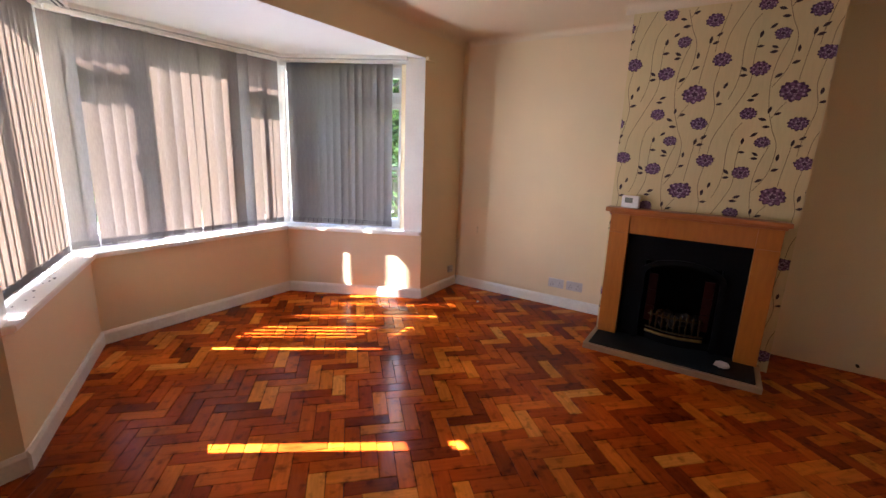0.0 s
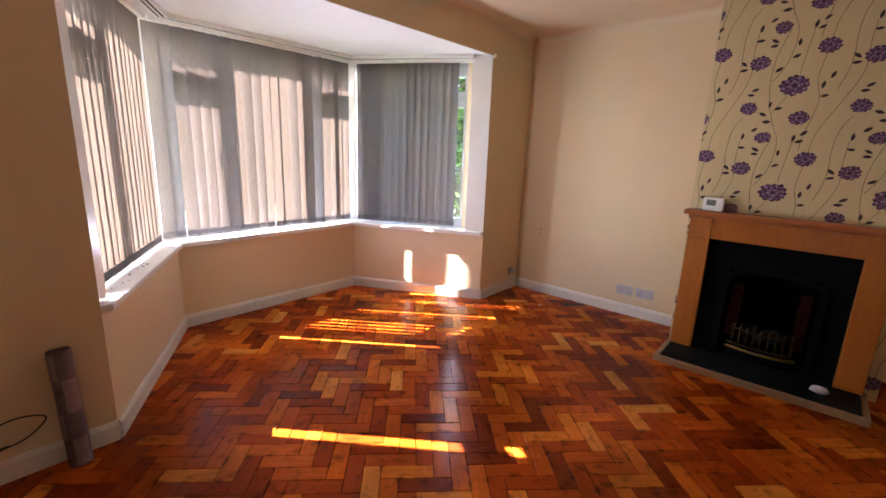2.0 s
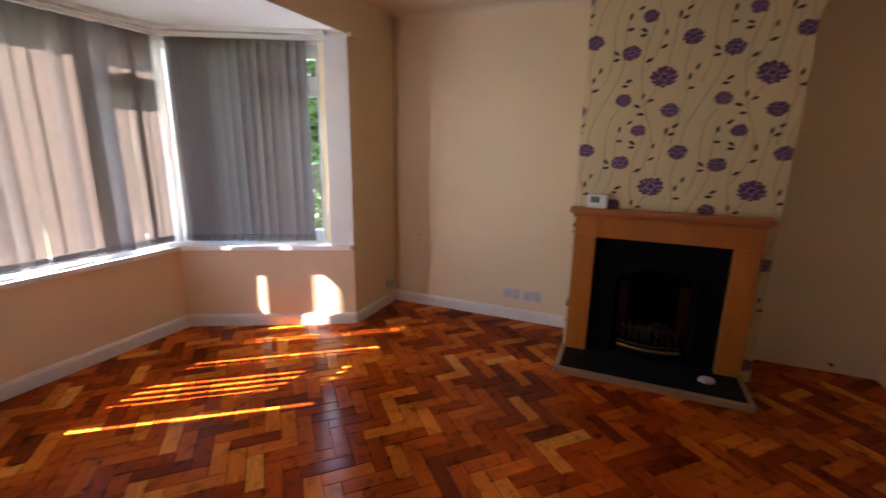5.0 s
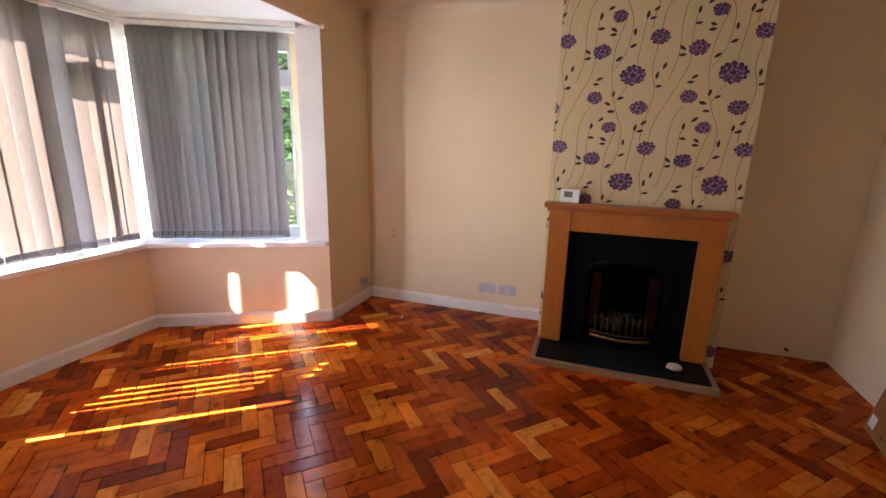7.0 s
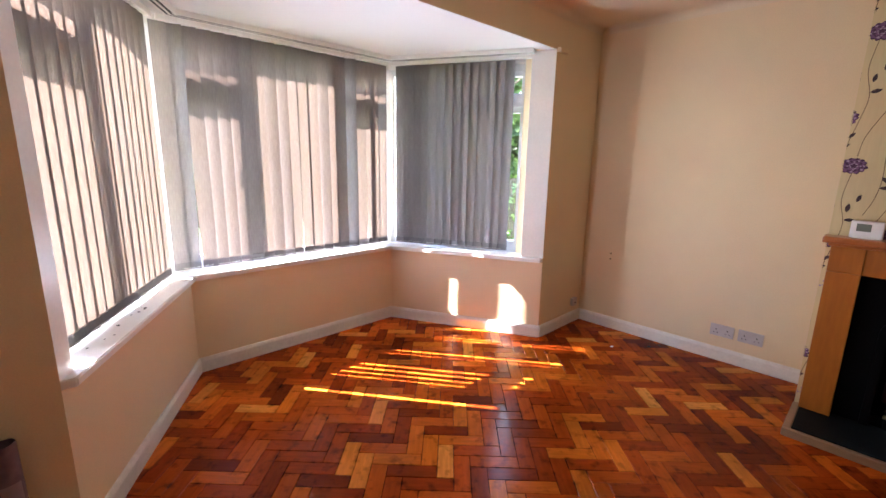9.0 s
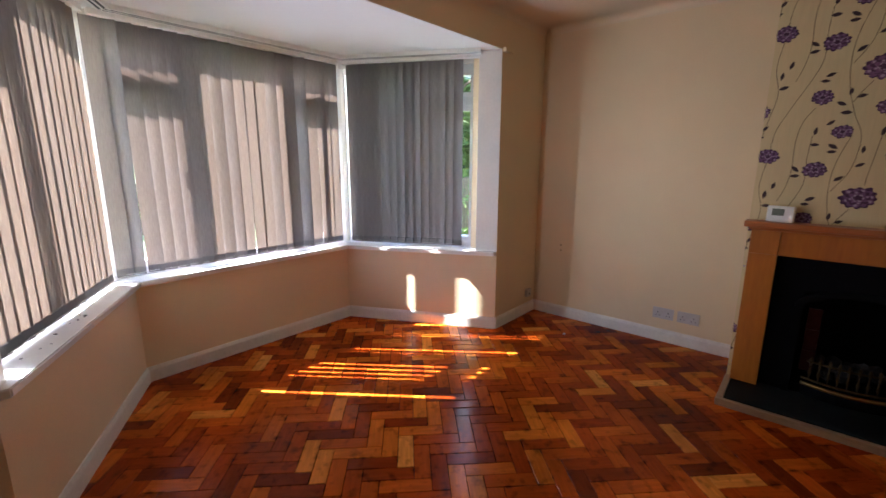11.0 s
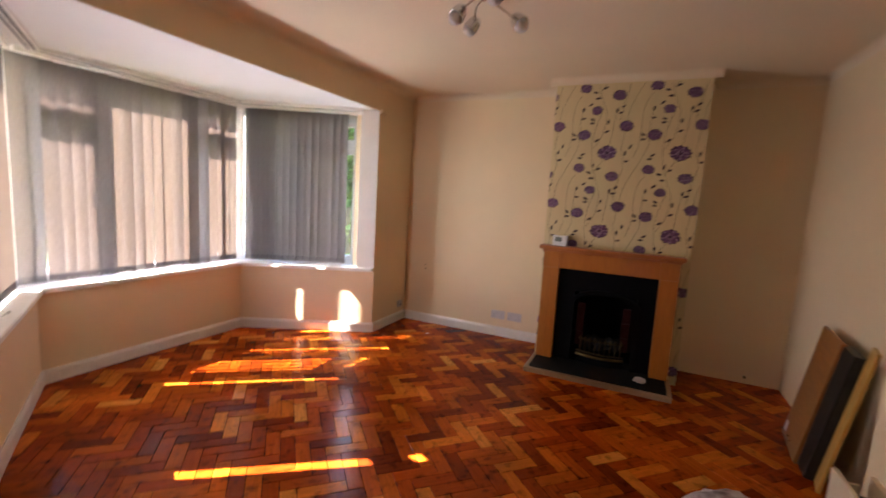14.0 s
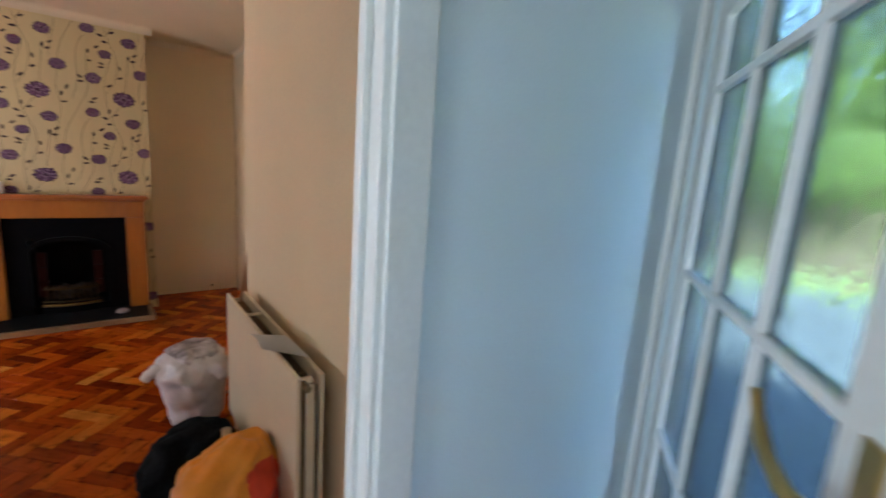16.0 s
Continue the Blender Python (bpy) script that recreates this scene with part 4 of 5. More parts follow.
hearth = thing("hearth", (BREAST_X, -2.145, 0.0), "black stone hearth slab with a wooden edge strip", "hearth")
HI = Matrix.Translation((-BREAST_X, 2.145, 0))
bm = box((-0.735, -2.655, 0.0), (BREAST_X - 0.001, -1.628, 0.046), 0.002)
bmesh.ops.transform(bm, matrix=HI, verts=bm.verts[:])
part("slab", bm, M_SLATE, hearth)
for lo, hi in (((-0.768, -2.690, 0.0), (-0.736, -1.593, 0.042)), ((-0.735, -1.627, 0.0), (BREAST_X - 0.001, -1.593, 0.042)), ((-0.735, -2.690, 0.0), (BREAST_X - 0.001, -2.656, 0.042))):
    bm = box(lo, hi, 0.006)
    bmesh.ops.transform(bm, matrix=HI, verts=bm.verts[:])
    part("edge_strip", bm, M_HEARTH_EDGE, hearth, "pale wooden edge strip")

# room thermostat on the mantel
th = thing("room_thermostat", (-0.43, -1.742, 1.036), "white plastic thermostat standing on the mantel shelf", "thermostat", turn=-8)
part("body", box((-0.018, -0.062, 0.0), (0.018, 0.062, 0.088), 0.006), M_PLASTIC, th)
part("display", box((-0.0195, -0.018, 0.036), (-0.0182, 0.038, 0.074), 0.0), M_SCREEN, th, "grey liquid crystal display")
part("button", box((-0.021, -0.05, 0.044), (-0.018, -0.034, 0.06), 0.001), M_PLASTIC, th)
part("stand", box((-0.024, -0.045, 0.0), (0.028, 0.045, 0.008), 0.002), M_PLASTIC, th)

# crumpled white thing on the hearth
bm = bmesh.new()
vs = bmesh.ops.create_icosphere(bm, subdivisions=3, radius=1.0)["verts"]
for v in vs:
    n = noise.noise(v.co * 2.2) * 0.25 + 1.0
    v.co = Vector((v.co.x * 0.028 * n, v.co.y * 0.044 * n, max(v.co.z, -0.75) * 0.024 * n + 0.018))
w = thing("crumpled_tissue", (-0.60, -2.47, 0.046), "small crumpled white tissue on the hearth slab", "tissue")
part("tissue", bm, M_SOCKET, w, "", True)


# ---- sockets ----
def socket(y, z):
    s = thing("double_socket", (0.0, y, z), "white plastic double wall socket", "wall socket", "sockets on the fireplace wall")
    part("plate", box((-0.009, -0.073, -0.043), (0.0, 0.073, 0.043), 0.003), M_SOCKET, s)
    for dy in (-0.036, 0.036):
        bm = bmesh.new()
        add_box(bm, (-0.0098, dy - 0.003, 0.002), (-0.0085, dy + 0.003, 0.011))
        add_box(bm, (-0.0098, dy - 0.015, -0.02), (-0.0085, dy - 0.008, -0.015))
        add_box(bm, (-0.0098, dy + 0.008, -0.02), (-0.0085, dy + 0.015, -0.015))
        part("pin_hole", bm, M_DARK, s)
        part("switch", box((-0.0125, dy - 0.006, 0.018), (-0.0088, dy + 0.006, 0.034), 0.001), M_SOCKET, s)


socket(-1.113, 0.222)
socket(-1.285, 0.222)
ps = thing("telephone_socket", (-0.13, 0.0, 0.19), "small white telephone socket by the corner", "wall socket")
part("plate", box((-0.034, -0.028, -0.034), (0.034, 0.0, 0.034), 0.004), M_SOCKET, ps)
part("pin_hole", box((-0.008, -0.0292, -0.012), (0.008, -0.0278, 0.0), 0.0), M_DARK, ps)

# small things left on the walls
for z in (0.643, 0.596):
    wp = thing("wall_plug", (0.0, -0.246, z), "tiny brown plastic plug sunk in the cream wall", "wall plug", "plugs in the fireplace wall")
    part("plug", tube([(0.004, 0, 0), (-0.004, 0, 0)], 0.006, 8), M_BARK, wp)
pst = thing("pipe_stub", (0.0, -3.255, 0.058), "short capped copper pipe stub low on the alcove wall", "pipe")
part("stub", tube([(0.01, 0, 0), (-0.03, 0, 0)], 0.009, 10), M_OLDBRASS, pst, "", True)

# batten left over the bay's end
bt = thing("curtain_bracket", (-0.585, 0.0, SOFFIT - 0.005), "cream painted wooden curtain pole bracket", "bracket")
part("block", box((-0.055, -0.03, -0.012), (0.055, 0.0, 0.018), 0.003), M_WALL, bt)

# ---- ceiling light ----
lamp = thing("ceiling_light", (-2.097, -1.557, CEIL), "chrome ceiling light with four adjustable spot heads", "ceiling light")
part("canopy", lathe([(0.002, -0.05), (0.04, -0.048), (0.066, -0.036), (0.072, -0.014), (0.072, -0.0005)], 24), M_CHROME, lamp, "", True)
part("stem", lathe([(0.008, -0.075), (0.008, -0.04)], 10), M_CHROME, lamp, "", True)
for k, (ang, reach, drop) in enumerate(((35, 0.19, 0.105), (125, 0.12, 0.135), (215, 0.19, 0.11), (305, 0.17, 0.14))):
    a = radians(ang)
    d = Vector((math.cos(a), math.sin(a), 0))
    side = Vector((-d.y, d.x, 0))
    pts = [Vector((0, 0, -0.06)), d * reach * 0.35 + Vector((0, 0, -0.072)) + side * 0.02, d * reach * 0.75 + Vector((0, 0, -drop * 0.8)) + side * 0.012, d * reach + Vector((0, 0, -drop))]
    arm = part("arm", tube(smooth_line(pts, 5), 0.005, 8), M_CHROME, lamp, "", True)
    end = pts[-1]
    m = Matrix.Translation(end) @ Matrix.Rotation(radians(150), 4, side) @ Matrix.Rotation(radians(20 * (k - 1.5)), 4, d)
    bm = lathe([(0.014, -0.028), (0.025, -0.02), (0.034, 0.0), (0.040, 0.034), (0.042, 0.037), (0.036, 0.036)], 16)
    bmesh.ops.transform(bm, matrix=m, verts=bm.verts[:])
    head = part("spot_head", bm, M_CHROME, lamp, "", True)
    bm = lathe([(0.035, 0.03), (0.034, 0.055), (0.023, 0.07), (0.002, 0.075)], 16)
    bmesh.ops.transform(bm, matrix=m, verts=bm.verts[:])
    part("glass", bm, M_FROST, head, "frosted glass bulb cover", True)

# ---- radiator ----
RX0, RX1, RZ0, RZ1 = -3.832, -2.843, 0.187, 0.787
RYF, RYB = -2.855, -2.942
rad = thing("radiator", ((RX0 + RX1) / 2, RYF, RZ0), "cream enamelled double panel radiator, open on top", "radiator")
RI = Matrix.Translation((-(RX0 + RX1) / 2, -RYF, -RZ0))


def rpart(name, bm, mat, label="", smooth=False):
    bmesh.ops.transform(bm, matrix=RI, verts=bm.verts[:])
    return part(name, bm, mat, rad, label, smooth)


rpart("front_panel", box((RX0, RYF - 0.014, RZ0), (RX1, RYF, RZ1), 0.006), M_RAD)
rpart("rear_panel", box((RX0, RYB, RZ0), (RX1, RYB + 0.014, RZ1), 0.006), M_RAD)
for x in (RX0, RX1 - 0.012):
    rpart("side_cover", box((x + 0.002, RYB + 0.030, RZ0 + 0.02), (x + 0.010, RYF - 0.030, RZ1 - 0.03), 0.002), M_RAD)
for k in range(1, 3):
    x = RX0 + (RX1 - RX0) * k / 3
    rpart("top_bar", box((x - 0.006, RYB + 0.016, RZ1 - 0.014), (x + 0.006, RYF - 0.016, RZ1 - 0.004), 0.001), M_RAD)
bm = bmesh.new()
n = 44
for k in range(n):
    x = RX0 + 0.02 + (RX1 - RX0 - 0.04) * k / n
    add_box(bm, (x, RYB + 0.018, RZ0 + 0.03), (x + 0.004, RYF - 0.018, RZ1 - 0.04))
rpart("convector", bm, M_RAD_IN, "dark brown inner convector fins")["kind"] = "stuff"
rpart("air_valve", box((RX0 + 0.012, RYF - 0.055, RZ1 - 0.03), (RX0 + 0.03, RYF - 0.018, RZ1 - 0.012), 0.002), M_CHROME)
rpart("end_plug", tube([(RX0 - 0.012, RYF - 0.03, RZ1 - 0.035), (RX0 + 0.01, RYF - 0.03, RZ1 - 0.035)], 0.011, 10), M_RAD_IN)
rpart("supply_pipe", tube([(RX0 + 0.02, RYF - 0.04, RZ0 + 0.03), (RX0 - 0.03, RYF - 0.04, RZ0 + 0.03), (RX0 - 0.035, RYF - 0.04, RZ0), (RX0 - 0.035, RYF - 0.04, -0.01)], 0.0075, 8), M_RAD)
rpart("supply_pipe", tube([(RX1 - 0.02, RYF - 0.04, RZ0 + 0.03), (RX1 + 0.03, RYF - 0.04, RZ0 + 0.03), (RX1 + 0.035, RYF - 0.04, RZ0), (RX1 + 0.035, RYF - 0.04, -0.01)], 0.0075, 8), M_RAD)
for x in (RX0 + 0.2, RX1 - 0.2):
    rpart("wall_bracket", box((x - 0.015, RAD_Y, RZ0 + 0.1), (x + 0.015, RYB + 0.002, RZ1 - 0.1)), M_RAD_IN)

# a folded sheet lying over the radiator
bm = bmesh.new()
rows = []
for k in range(9):
    u = k / 8
    rows.append([bm.verts.new((-3.42 - 0.175 * u - 0.07 * w - 0.065 * u * w, -2.818 - 0.112 * w, RZ1 + 0.004 + 0.016 * math.sin(2.6 * u) * (1.2 - w) + 0.008 * w * u)) for w in (0, 0.5, 1)])
for a, b in zip(rows, rows[1:]):
    for k in range(2):
        bm.faces.new((a[k], a[k + 1], b[k + 1], b[k]))
bmesh.ops.solidify(bm, geom=bm.faces[:], thickness=0.0015)
sh = thing("paper_sheet", (0, 0, 0), "pale folded paper sheet lying on the radiator", "paper")
part("sheet", bm, M_PLASTIC, sh, "", True)


# ---- boards leaning in the alcove ----
def leaning_board(name, base, top, width, thick, mat, label, tilt=0.0):
    """A board with its lower edge on the floor at base, its top against the wall at top."""
    base, top = Vector(base), Vector(top)
    up = (top - base).normalized()
    across = Vector((-1, tilt, 0)).normalized()
    n = across.cross(up).normalized()
    if n.y < 0:
        n = -n
    across = up.cross(n).normalized()
    if across.x > 0:
        across = -across
    m = Matrix((( across.x, n.x, up.x, base.x), (across.y, n.y, up.y, base.y), (across.z, n.z, up.z, base.z), (0, 0, 0, 1)))
    root = tagged(new(name), label, "board")
    root.matrix_basis = m
    h = (top - base).length
    part("panel", box((0, 0.0, 0), (width, thick, h), 0.004), mat, root)
    return root, h, width, thick


b1, h1, w1, t1 = leaning_board("wooden_board", (-0.83, -3.345, 0.008), (-0.86, -3.458, 0.745), 0.40, 0.022, M_BOARD, "brown wood-effect furniture board leaning on the wall", 0.10)
part("sticker", box((0.02, t1 + 0.0003, 0.035), (0.075, t1 + 0.001, 0.10)), M_PLASTIC, b1, "white paper sticker")
part("handle", tube([(0.16, t1 + 0.002, 0.05), (0.17, t1 + 0.02, 0.052), (0.22, t1 + 0.02, 0.05), (0.23, t1 + 0.002, 0.052)], 0.005, 8), M_CHROME, b1, "metal handle", True)
b2, h2, w2, t2 = leaning_board("black_board", (-1.17, -3.36, 0.008), (-1.22, -3.462, 0.725), 0.20, 0.055, M_BLACK, "thick black panel leaning behind the brown board", 0.06)
part("edge_band", box((0.198, 0.008, 0.0), (0.202, 0.045, h2), 0.001), M_DARK, b2)
b3, h3, w3, t3 = leaning_board("tan_board", (-1.385, -3.35, 0.008), (-1.45, -3.458, 0.79), 0.12, 0.018, M_TAN, "tan wooden board leaning on the alcove wall", 0.2)


# ---- bags beside the radiator ----
def sack(profile, seg, jitter, seed, lump=3.0):
    """A soft standing bag: rings from bottom to top with folds."""
    bm = bmesh.new()
    r = random.Random(seed)
    ph = [r.uniform(0, 6.28) for _ in range(6)]
    rings = []
    for j, (rad_, z, ox, oy) in enumerate(profile):
        ring = []
        for k in range(seg):
            a = 2 * math.pi * k / seg
            fold = 1 + jitter * (0.5 * math.sin(5 * a + ph[0] + z * 9) + 0.3 * math.sin(9 * a + ph[1] - z * 14) + 0.25 * math.sin(13 * a + ph[2] + z * 21)) * (0.4 + 0.6 * j / len(profile))
            p = Vector((ox + rad_ * fold * math.cos(a), oy + rad_ * fold * math.sin(a), z))
            q = noise.noise_vector(p * 14 + Vector((seed, 0, 0))) * 0.012 * lump / 3
            ring.append(bm.verts.new((p.x + q.x, p.y + q.y, max(0.0, p.z + q.z * (0.3 if j < 1 else 1)))))
        rings.append(ring)
    for a, b in zip(rings, rings[1:]):
        for k in range(seg):
            bm.faces.new((a[k], a[(k + 1) % seg], b[(k + 1) % seg], b[k]))
    bm.faces.new(list(reversed(rings[0])))
    bm.faces.new(rings[-1])
    return bm


def crumple(bm, seed, size, fine):
    """Sharp creases and dents over a soft bag."""
    off = Vector((seed * 3.7, seed * 1.3, 0))
    for v in bm.verts:
        d = Vector((v.co.x, v.co.y, 0))
        if d.length < 1e-4:
            continue
        a = 1 - 2 * abs(noise.noise(v.co * 11 + off))
        b = 1 - 2 * abs(noise.noise(v.co * 26 - off))
        lift = min(1.0, v.co.z / 0.05)
        v.co += d.normalized() * (size * a + fine * b) * lift
        v.co.z += lift * (size * 0.7 * noise.noise(v.co * 9 + off * 2) + fine * b * 0.5)


def fine_rings(profile, n):
    """More rings between the given ones."""
    out = []
    for p, q in zip(profile, profile[1:]):
        out += [tuple(p[c] + (q[c] - p[c]) * k / n for c in range(4)) for k in range(n)]
    return out + [profile[-1]]


wb = thing("carrier_bag", (-2.58, -2.745, 0.0), "full crumpled white plastic carrier bag with grey print, on the floor", "bag")
prof = [(0.07, 0.0, 0, 0), (0.105, 0.014, 0, 0), (0.118, 0.06, 0, 0), (0.126, 0.12, 0, 0), (0.136, 0.18, 0, 0), (0.152, 0.24, 0.0, 0.01), (0.166, 0.285, 0, 0.02), (0.158, 0.325, 0, 0.01), (0.135, 0.355, 0, 0), (0.10, 0.372, 0.0, 0.0), (0.05, 0.36, 0, 0), (0.01, 0.35, 0, 0)]
prof = [(q[0] * 0.96, q[1] * 1.12, q[2], q[3]) for q in prof]
bm = sack(fine_rings(prof, 4), 110, 0.10, 3)
crumple(bm, 4, 0.016, 0.006)
part("bag_body", bm, M_BAG, wb, "", True)
# the tied ears stick out sideways
for k, (a0, up, long_) in enumerate(((1.75, 0.03, 0.07), (3.6, 0.035, 0.06))):
    ca, sa = math.cos(a0), math.sin(a0)
    pts = [(0.10 * ca, 0.10 * sa, 0.325), (0.15 * ca, 0.15 * sa, 0.335 + up * 0.5), ((0.15 + long_ * 0.6) * ca, (0.15 + long_ * 0.6) * sa, 0.315 + up), ((0.15 + long_) * ca, (0.15 + long_) * sa, 0.285 + up)]
    bm = bmesh.new()
    add_tube(bm, smooth_line([Vector(p) for p in pts], 6), [0.05 - 0.0018 * q for q in range(19)], 16)
    crumple(bm, 7 + k, 0.008, 0.006)
    part("ear", bm, M_BAG, wb, "", True)
prof = [(0.115, 0.386, 0.0, 0.0), (0.105, 0.423, 0.0, 0.0), (0.08, 0.446, 0.0, 0.0), (0.04, 0.448, 0.0, 0.0), (0.01, 0.439, 0.0, 0)]
bm = sack(fine_rings(prof, 4), 70, 0.2, 9)
crumple(bm, 9, 0.012, 0.006)
part("bag_filling", bm, M_BAG_PRINT, wb, "grey and white printed plastic at the bag's mouth", True)

kb = thing("black_bag", (-3.12, -2.66, 0.0), "limp black cloth bag slumped beside the radiator", "bag")
prof = [(0.11, 0.0, 0, 0), (0.17, 0.012, 0, 0), (0.19, 0.05, 0.0, 0), (0.18, 0.10, 0, 0), (0.155, 0.15, -0.01, -0.01), (0.12, 0.19, -0.02, -0.02), (0.08, 0.21, -0.03, -0.03), (0.02, 0.212, -0.03, -0.03)]
prof = [(r_, z * 1.42, a, b) for r_, z, a, b in prof]
bm = sack(fine_rings(prof, 4), 90, 0.12, 12, 5)
crumple(bm, 12, 0.018, 0.005)
part("bag_body", bm, M_BLACKBAG, kb, "", True)
ob_bag = thing("orange_bag", (-3.60, -2.70, 0.0), "orange plastic carrier bag with a red print, its top folded over", "bag")
prof = [(0.09, 0.0, 0, 0), (0.14, 0.012, 0, 0), (0.15, 0.08, 0, 0), (0.155, 0.17, 0, 0), (0.16, 0.25, 0, 0), (0.145, 0.305, 0, -0.01), (0.115, 0.338, 0.01, -0.03), (0.075, 0.368, 0.02, -0.06), (0.04, 0.385, 0.025, -0.075), (0.01, 0.384, 0.025, -0.08)]
prof = [(r_, z * 1.25, a, b) for r_, z, a, b in prof]
bm = sack(fine_rings(prof, 4), 90, 0.10, 21, 4)
crumple(bm, 21, 0.012, 0.005)
def printed(f):
    c = f.calc_center_median()
    return 0.10 < c.z < 0.44 and 3.45 < math.atan2(c.y, c.x) % (2 * math.pi) < 4.4 and c.xy.length > 0.10


bm_print = bm.copy()
for b, keep in ((bm, False), (bm_print, True)):
    bmesh.ops.delete(b, geom=[f for f in b.faces if printed(f) != keep], context="FACES")
part("bag_body", bm, M_ORANGE, ob_bag, "", True)
part("red_print", bm_print, M_RED, ob_bag, "red printed panel", True)
st = thing("wooden_stick", (-3.33, -2.74, 0.0), "short pale wooden handle sticking out of a bag", "handle")
part("stick", tube([(0, 0, 0.0), (0.01, -0.01, 0.25), (0.015, -0.015, 0.37)], [0.014, 0.015, 0.017], 12), M_PINE, st, "", True)

# ---- wallpaper roll and cable by the front wall ----
rl = thing("wallpaper_roll", (-3.625, -0.075, 0.0), "part-used roll of grey and plum patterned wallpaper leaning on the wall", "wallpaper roll")
lean_m = Matrix.Rotation(radians(-4.5), 4, "X") @ Matrix.Rotation(radians(-1.0), 4, "Y")
bm = bmesh.new()
seg = 28
spiral = []
for k in range(seg * 3):
    a = 2 * math.pi * k / seg
    r_ = 0.034 + 0.0028 * k / seg
    spiral.append((r_ * math.cos(a), r_ * math.sin(a)))
lo = [bm.verts.new((x, y, 0.004)) for x, y in spiral]
hi = [bm.verts.new((x, y, 0.515)) for x, y in spiral]
for k in range(len(spiral) - 1):
    f = bm.faces.new((lo[k], lo[k + 1], hi[k + 1], hi[k]))
bmesh.ops.transform(bm, matrix=lean_m, verts=bm.verts[:])
part("paper", bm, M_ROLL, rl, "", True)
for z0, z1, a0 in ((0.395, 0.51, 2.9), (0.13, 0.25, 2.7), (0.25, 0.395, 4.4), (0.01, 0.13, 4.3)):
    bm = bmesh.new()
    rows = [[bm.verts.new((0.0428 * math.cos(a0 + 0.14 * k), 0.0428 * math.sin(a0 + 0.14 * k), z)) for k in range(10)] for z in (z0, z1)]
    for k in range(9):
        bm.faces.new((rows[0][k], rows[0][k + 1], rows[1][k + 1], rows[1][k]))
    bmesh.ops.transform(bm, matrix=lean_m, verts=bm.verts[:])
    part("pattern_block", bm, M_ROLL_PALE, rl, "", True)
cb = thing("aerial_cable", (-3.9, -0.005, 0.2), "black cable looping out of the front wall", "cable")
pts = [Vector((-0.12, 0.0, 0.01)), Vector((-0.02, -0.02, 0.035)), Vector((0.10, -0.035, 0.075)), Vector((0.19, -0.045, 0.055)), Vector((0.17, -0.05, 0.015)), Vector((0.11, -0.05, -0.02)), Vector((0.06, -0.05, -0.025))]
part("cable", tube(smooth_line(pts, 6), 0.0035, 8), M_CABLE, cb, "", True)
part("plug", tube([(0.075, -0.05, -0.024), (0.045, -0.05, -0.027)], 0.006, 8), M_DARK, cb)

# small white scrap and debris on the floor
sc = thing("paper_scrap", (-0.377, -0.493, 0.0), "tiny white scrap of paper on the parquet", "paper scrap")
part("scrap", box((-0.012, -0.008, 0.0), (0.012, 0.008, 0.005), 0.002), M_PLASTIC, sc)

# crumbs of plaster and dirt left on the side sill
bm = bmesh.new()
r3 = random.Random(17)
for k in range(9):
    p = along(0, r3.uniform(0.22, 0.75), r3.uniform(0.0, 0.05), SILL + 0.004)
    size = r3.uniform(0.003, 0.008)
    vs = bmesh.ops.create_icosphere(bm, subdivisions=1, radius=size, matrix=Matrix.Translation(p))["verts"]
    for v in vs:
        v.co.z = SILL + 0.001 + max(0.0, (v.co.z - SILL - 0.004 + size) * 0.4)
        v.co.x += r3.uniform(-0.3, 0.3) * size
tagged(place("sill_crumbs", bm, M_DARK), "dark crumbs of dirt scattered on the white sill", "dirt", kind="stuff")

# ---- hall's outer door ----
HX, HY = -4.430, -3.878
hd = thing("door_1", (HX, HY, 0.008), "white painted glazed door with twelve panes, standing open", "door", kind="structure", turn=math.degrees(math.atan2(0.822, -0.569)))
DW, DH, DT = 1.05, 1.98, 0.02
bm = box((0, -DT, 0), (0.095, DT, DH), 0.003)
part("stile", bm, M_WHITE, hd)
part("stile", box((DW - 0.12, -DT, 0), (DW, DT, DH), 0.003), M_WHITE, hd)
part("rail", box((0.095, -DT, 0), (DW - 0.12, DT, 0.16), 0.003), M_WHITE, hd)
part("rail", box((0.095, -DT, DH - 0.095), (DW - 0.12, DT, DH), 0.003), M_WHITE, hd)
gx0, gx1, gz0, gz1 = 0.095, DW - 0.12, 0.16, DH - 0.095
for k in (1, 2):
    x = gx0 + (gx1 - gx0) * k / 3
    part("glazing_bar", box((x - 0.011, -DT + 0.003, gz0), (x + 0.011, DT - 0.003, gz1), 0.003), M_WHITE, hd)
ROWS_Z = [gz0, 0.652, 1.172, 1.692, gz1]
for z in ROWS_Z[1:-1]:
    for q in range(3):
        xa = gx0 + (gx1 - gx0) * q / 3 + (0.011 if q else 0)
        xb = gx0 + (gx1 - gx0) * (q + 1) / 3 - (0.011 if q < 2 else 0)
        part("glazing_bar", box((xa, -DT + 0.003, z - 0.011), (xb, DT - 0.003, z + 0.011), 0.003), M_WHITE, hd)
for q in range(3):
    for za, zb in zip(ROWS_Z, ROWS_Z[1:]):
        xa, xb = gx0 + (gx1 - gx0) * q / 3, gx0 + (gx1 - gx0) * (q + 1) / 3
        g = part("pane", box((xa + 0.008, -0.002, za + 0.008), (xb - 0.008, 0.002, zb - 0.008)), M_OBSCURE, hd)
        g.visible_shadow = False
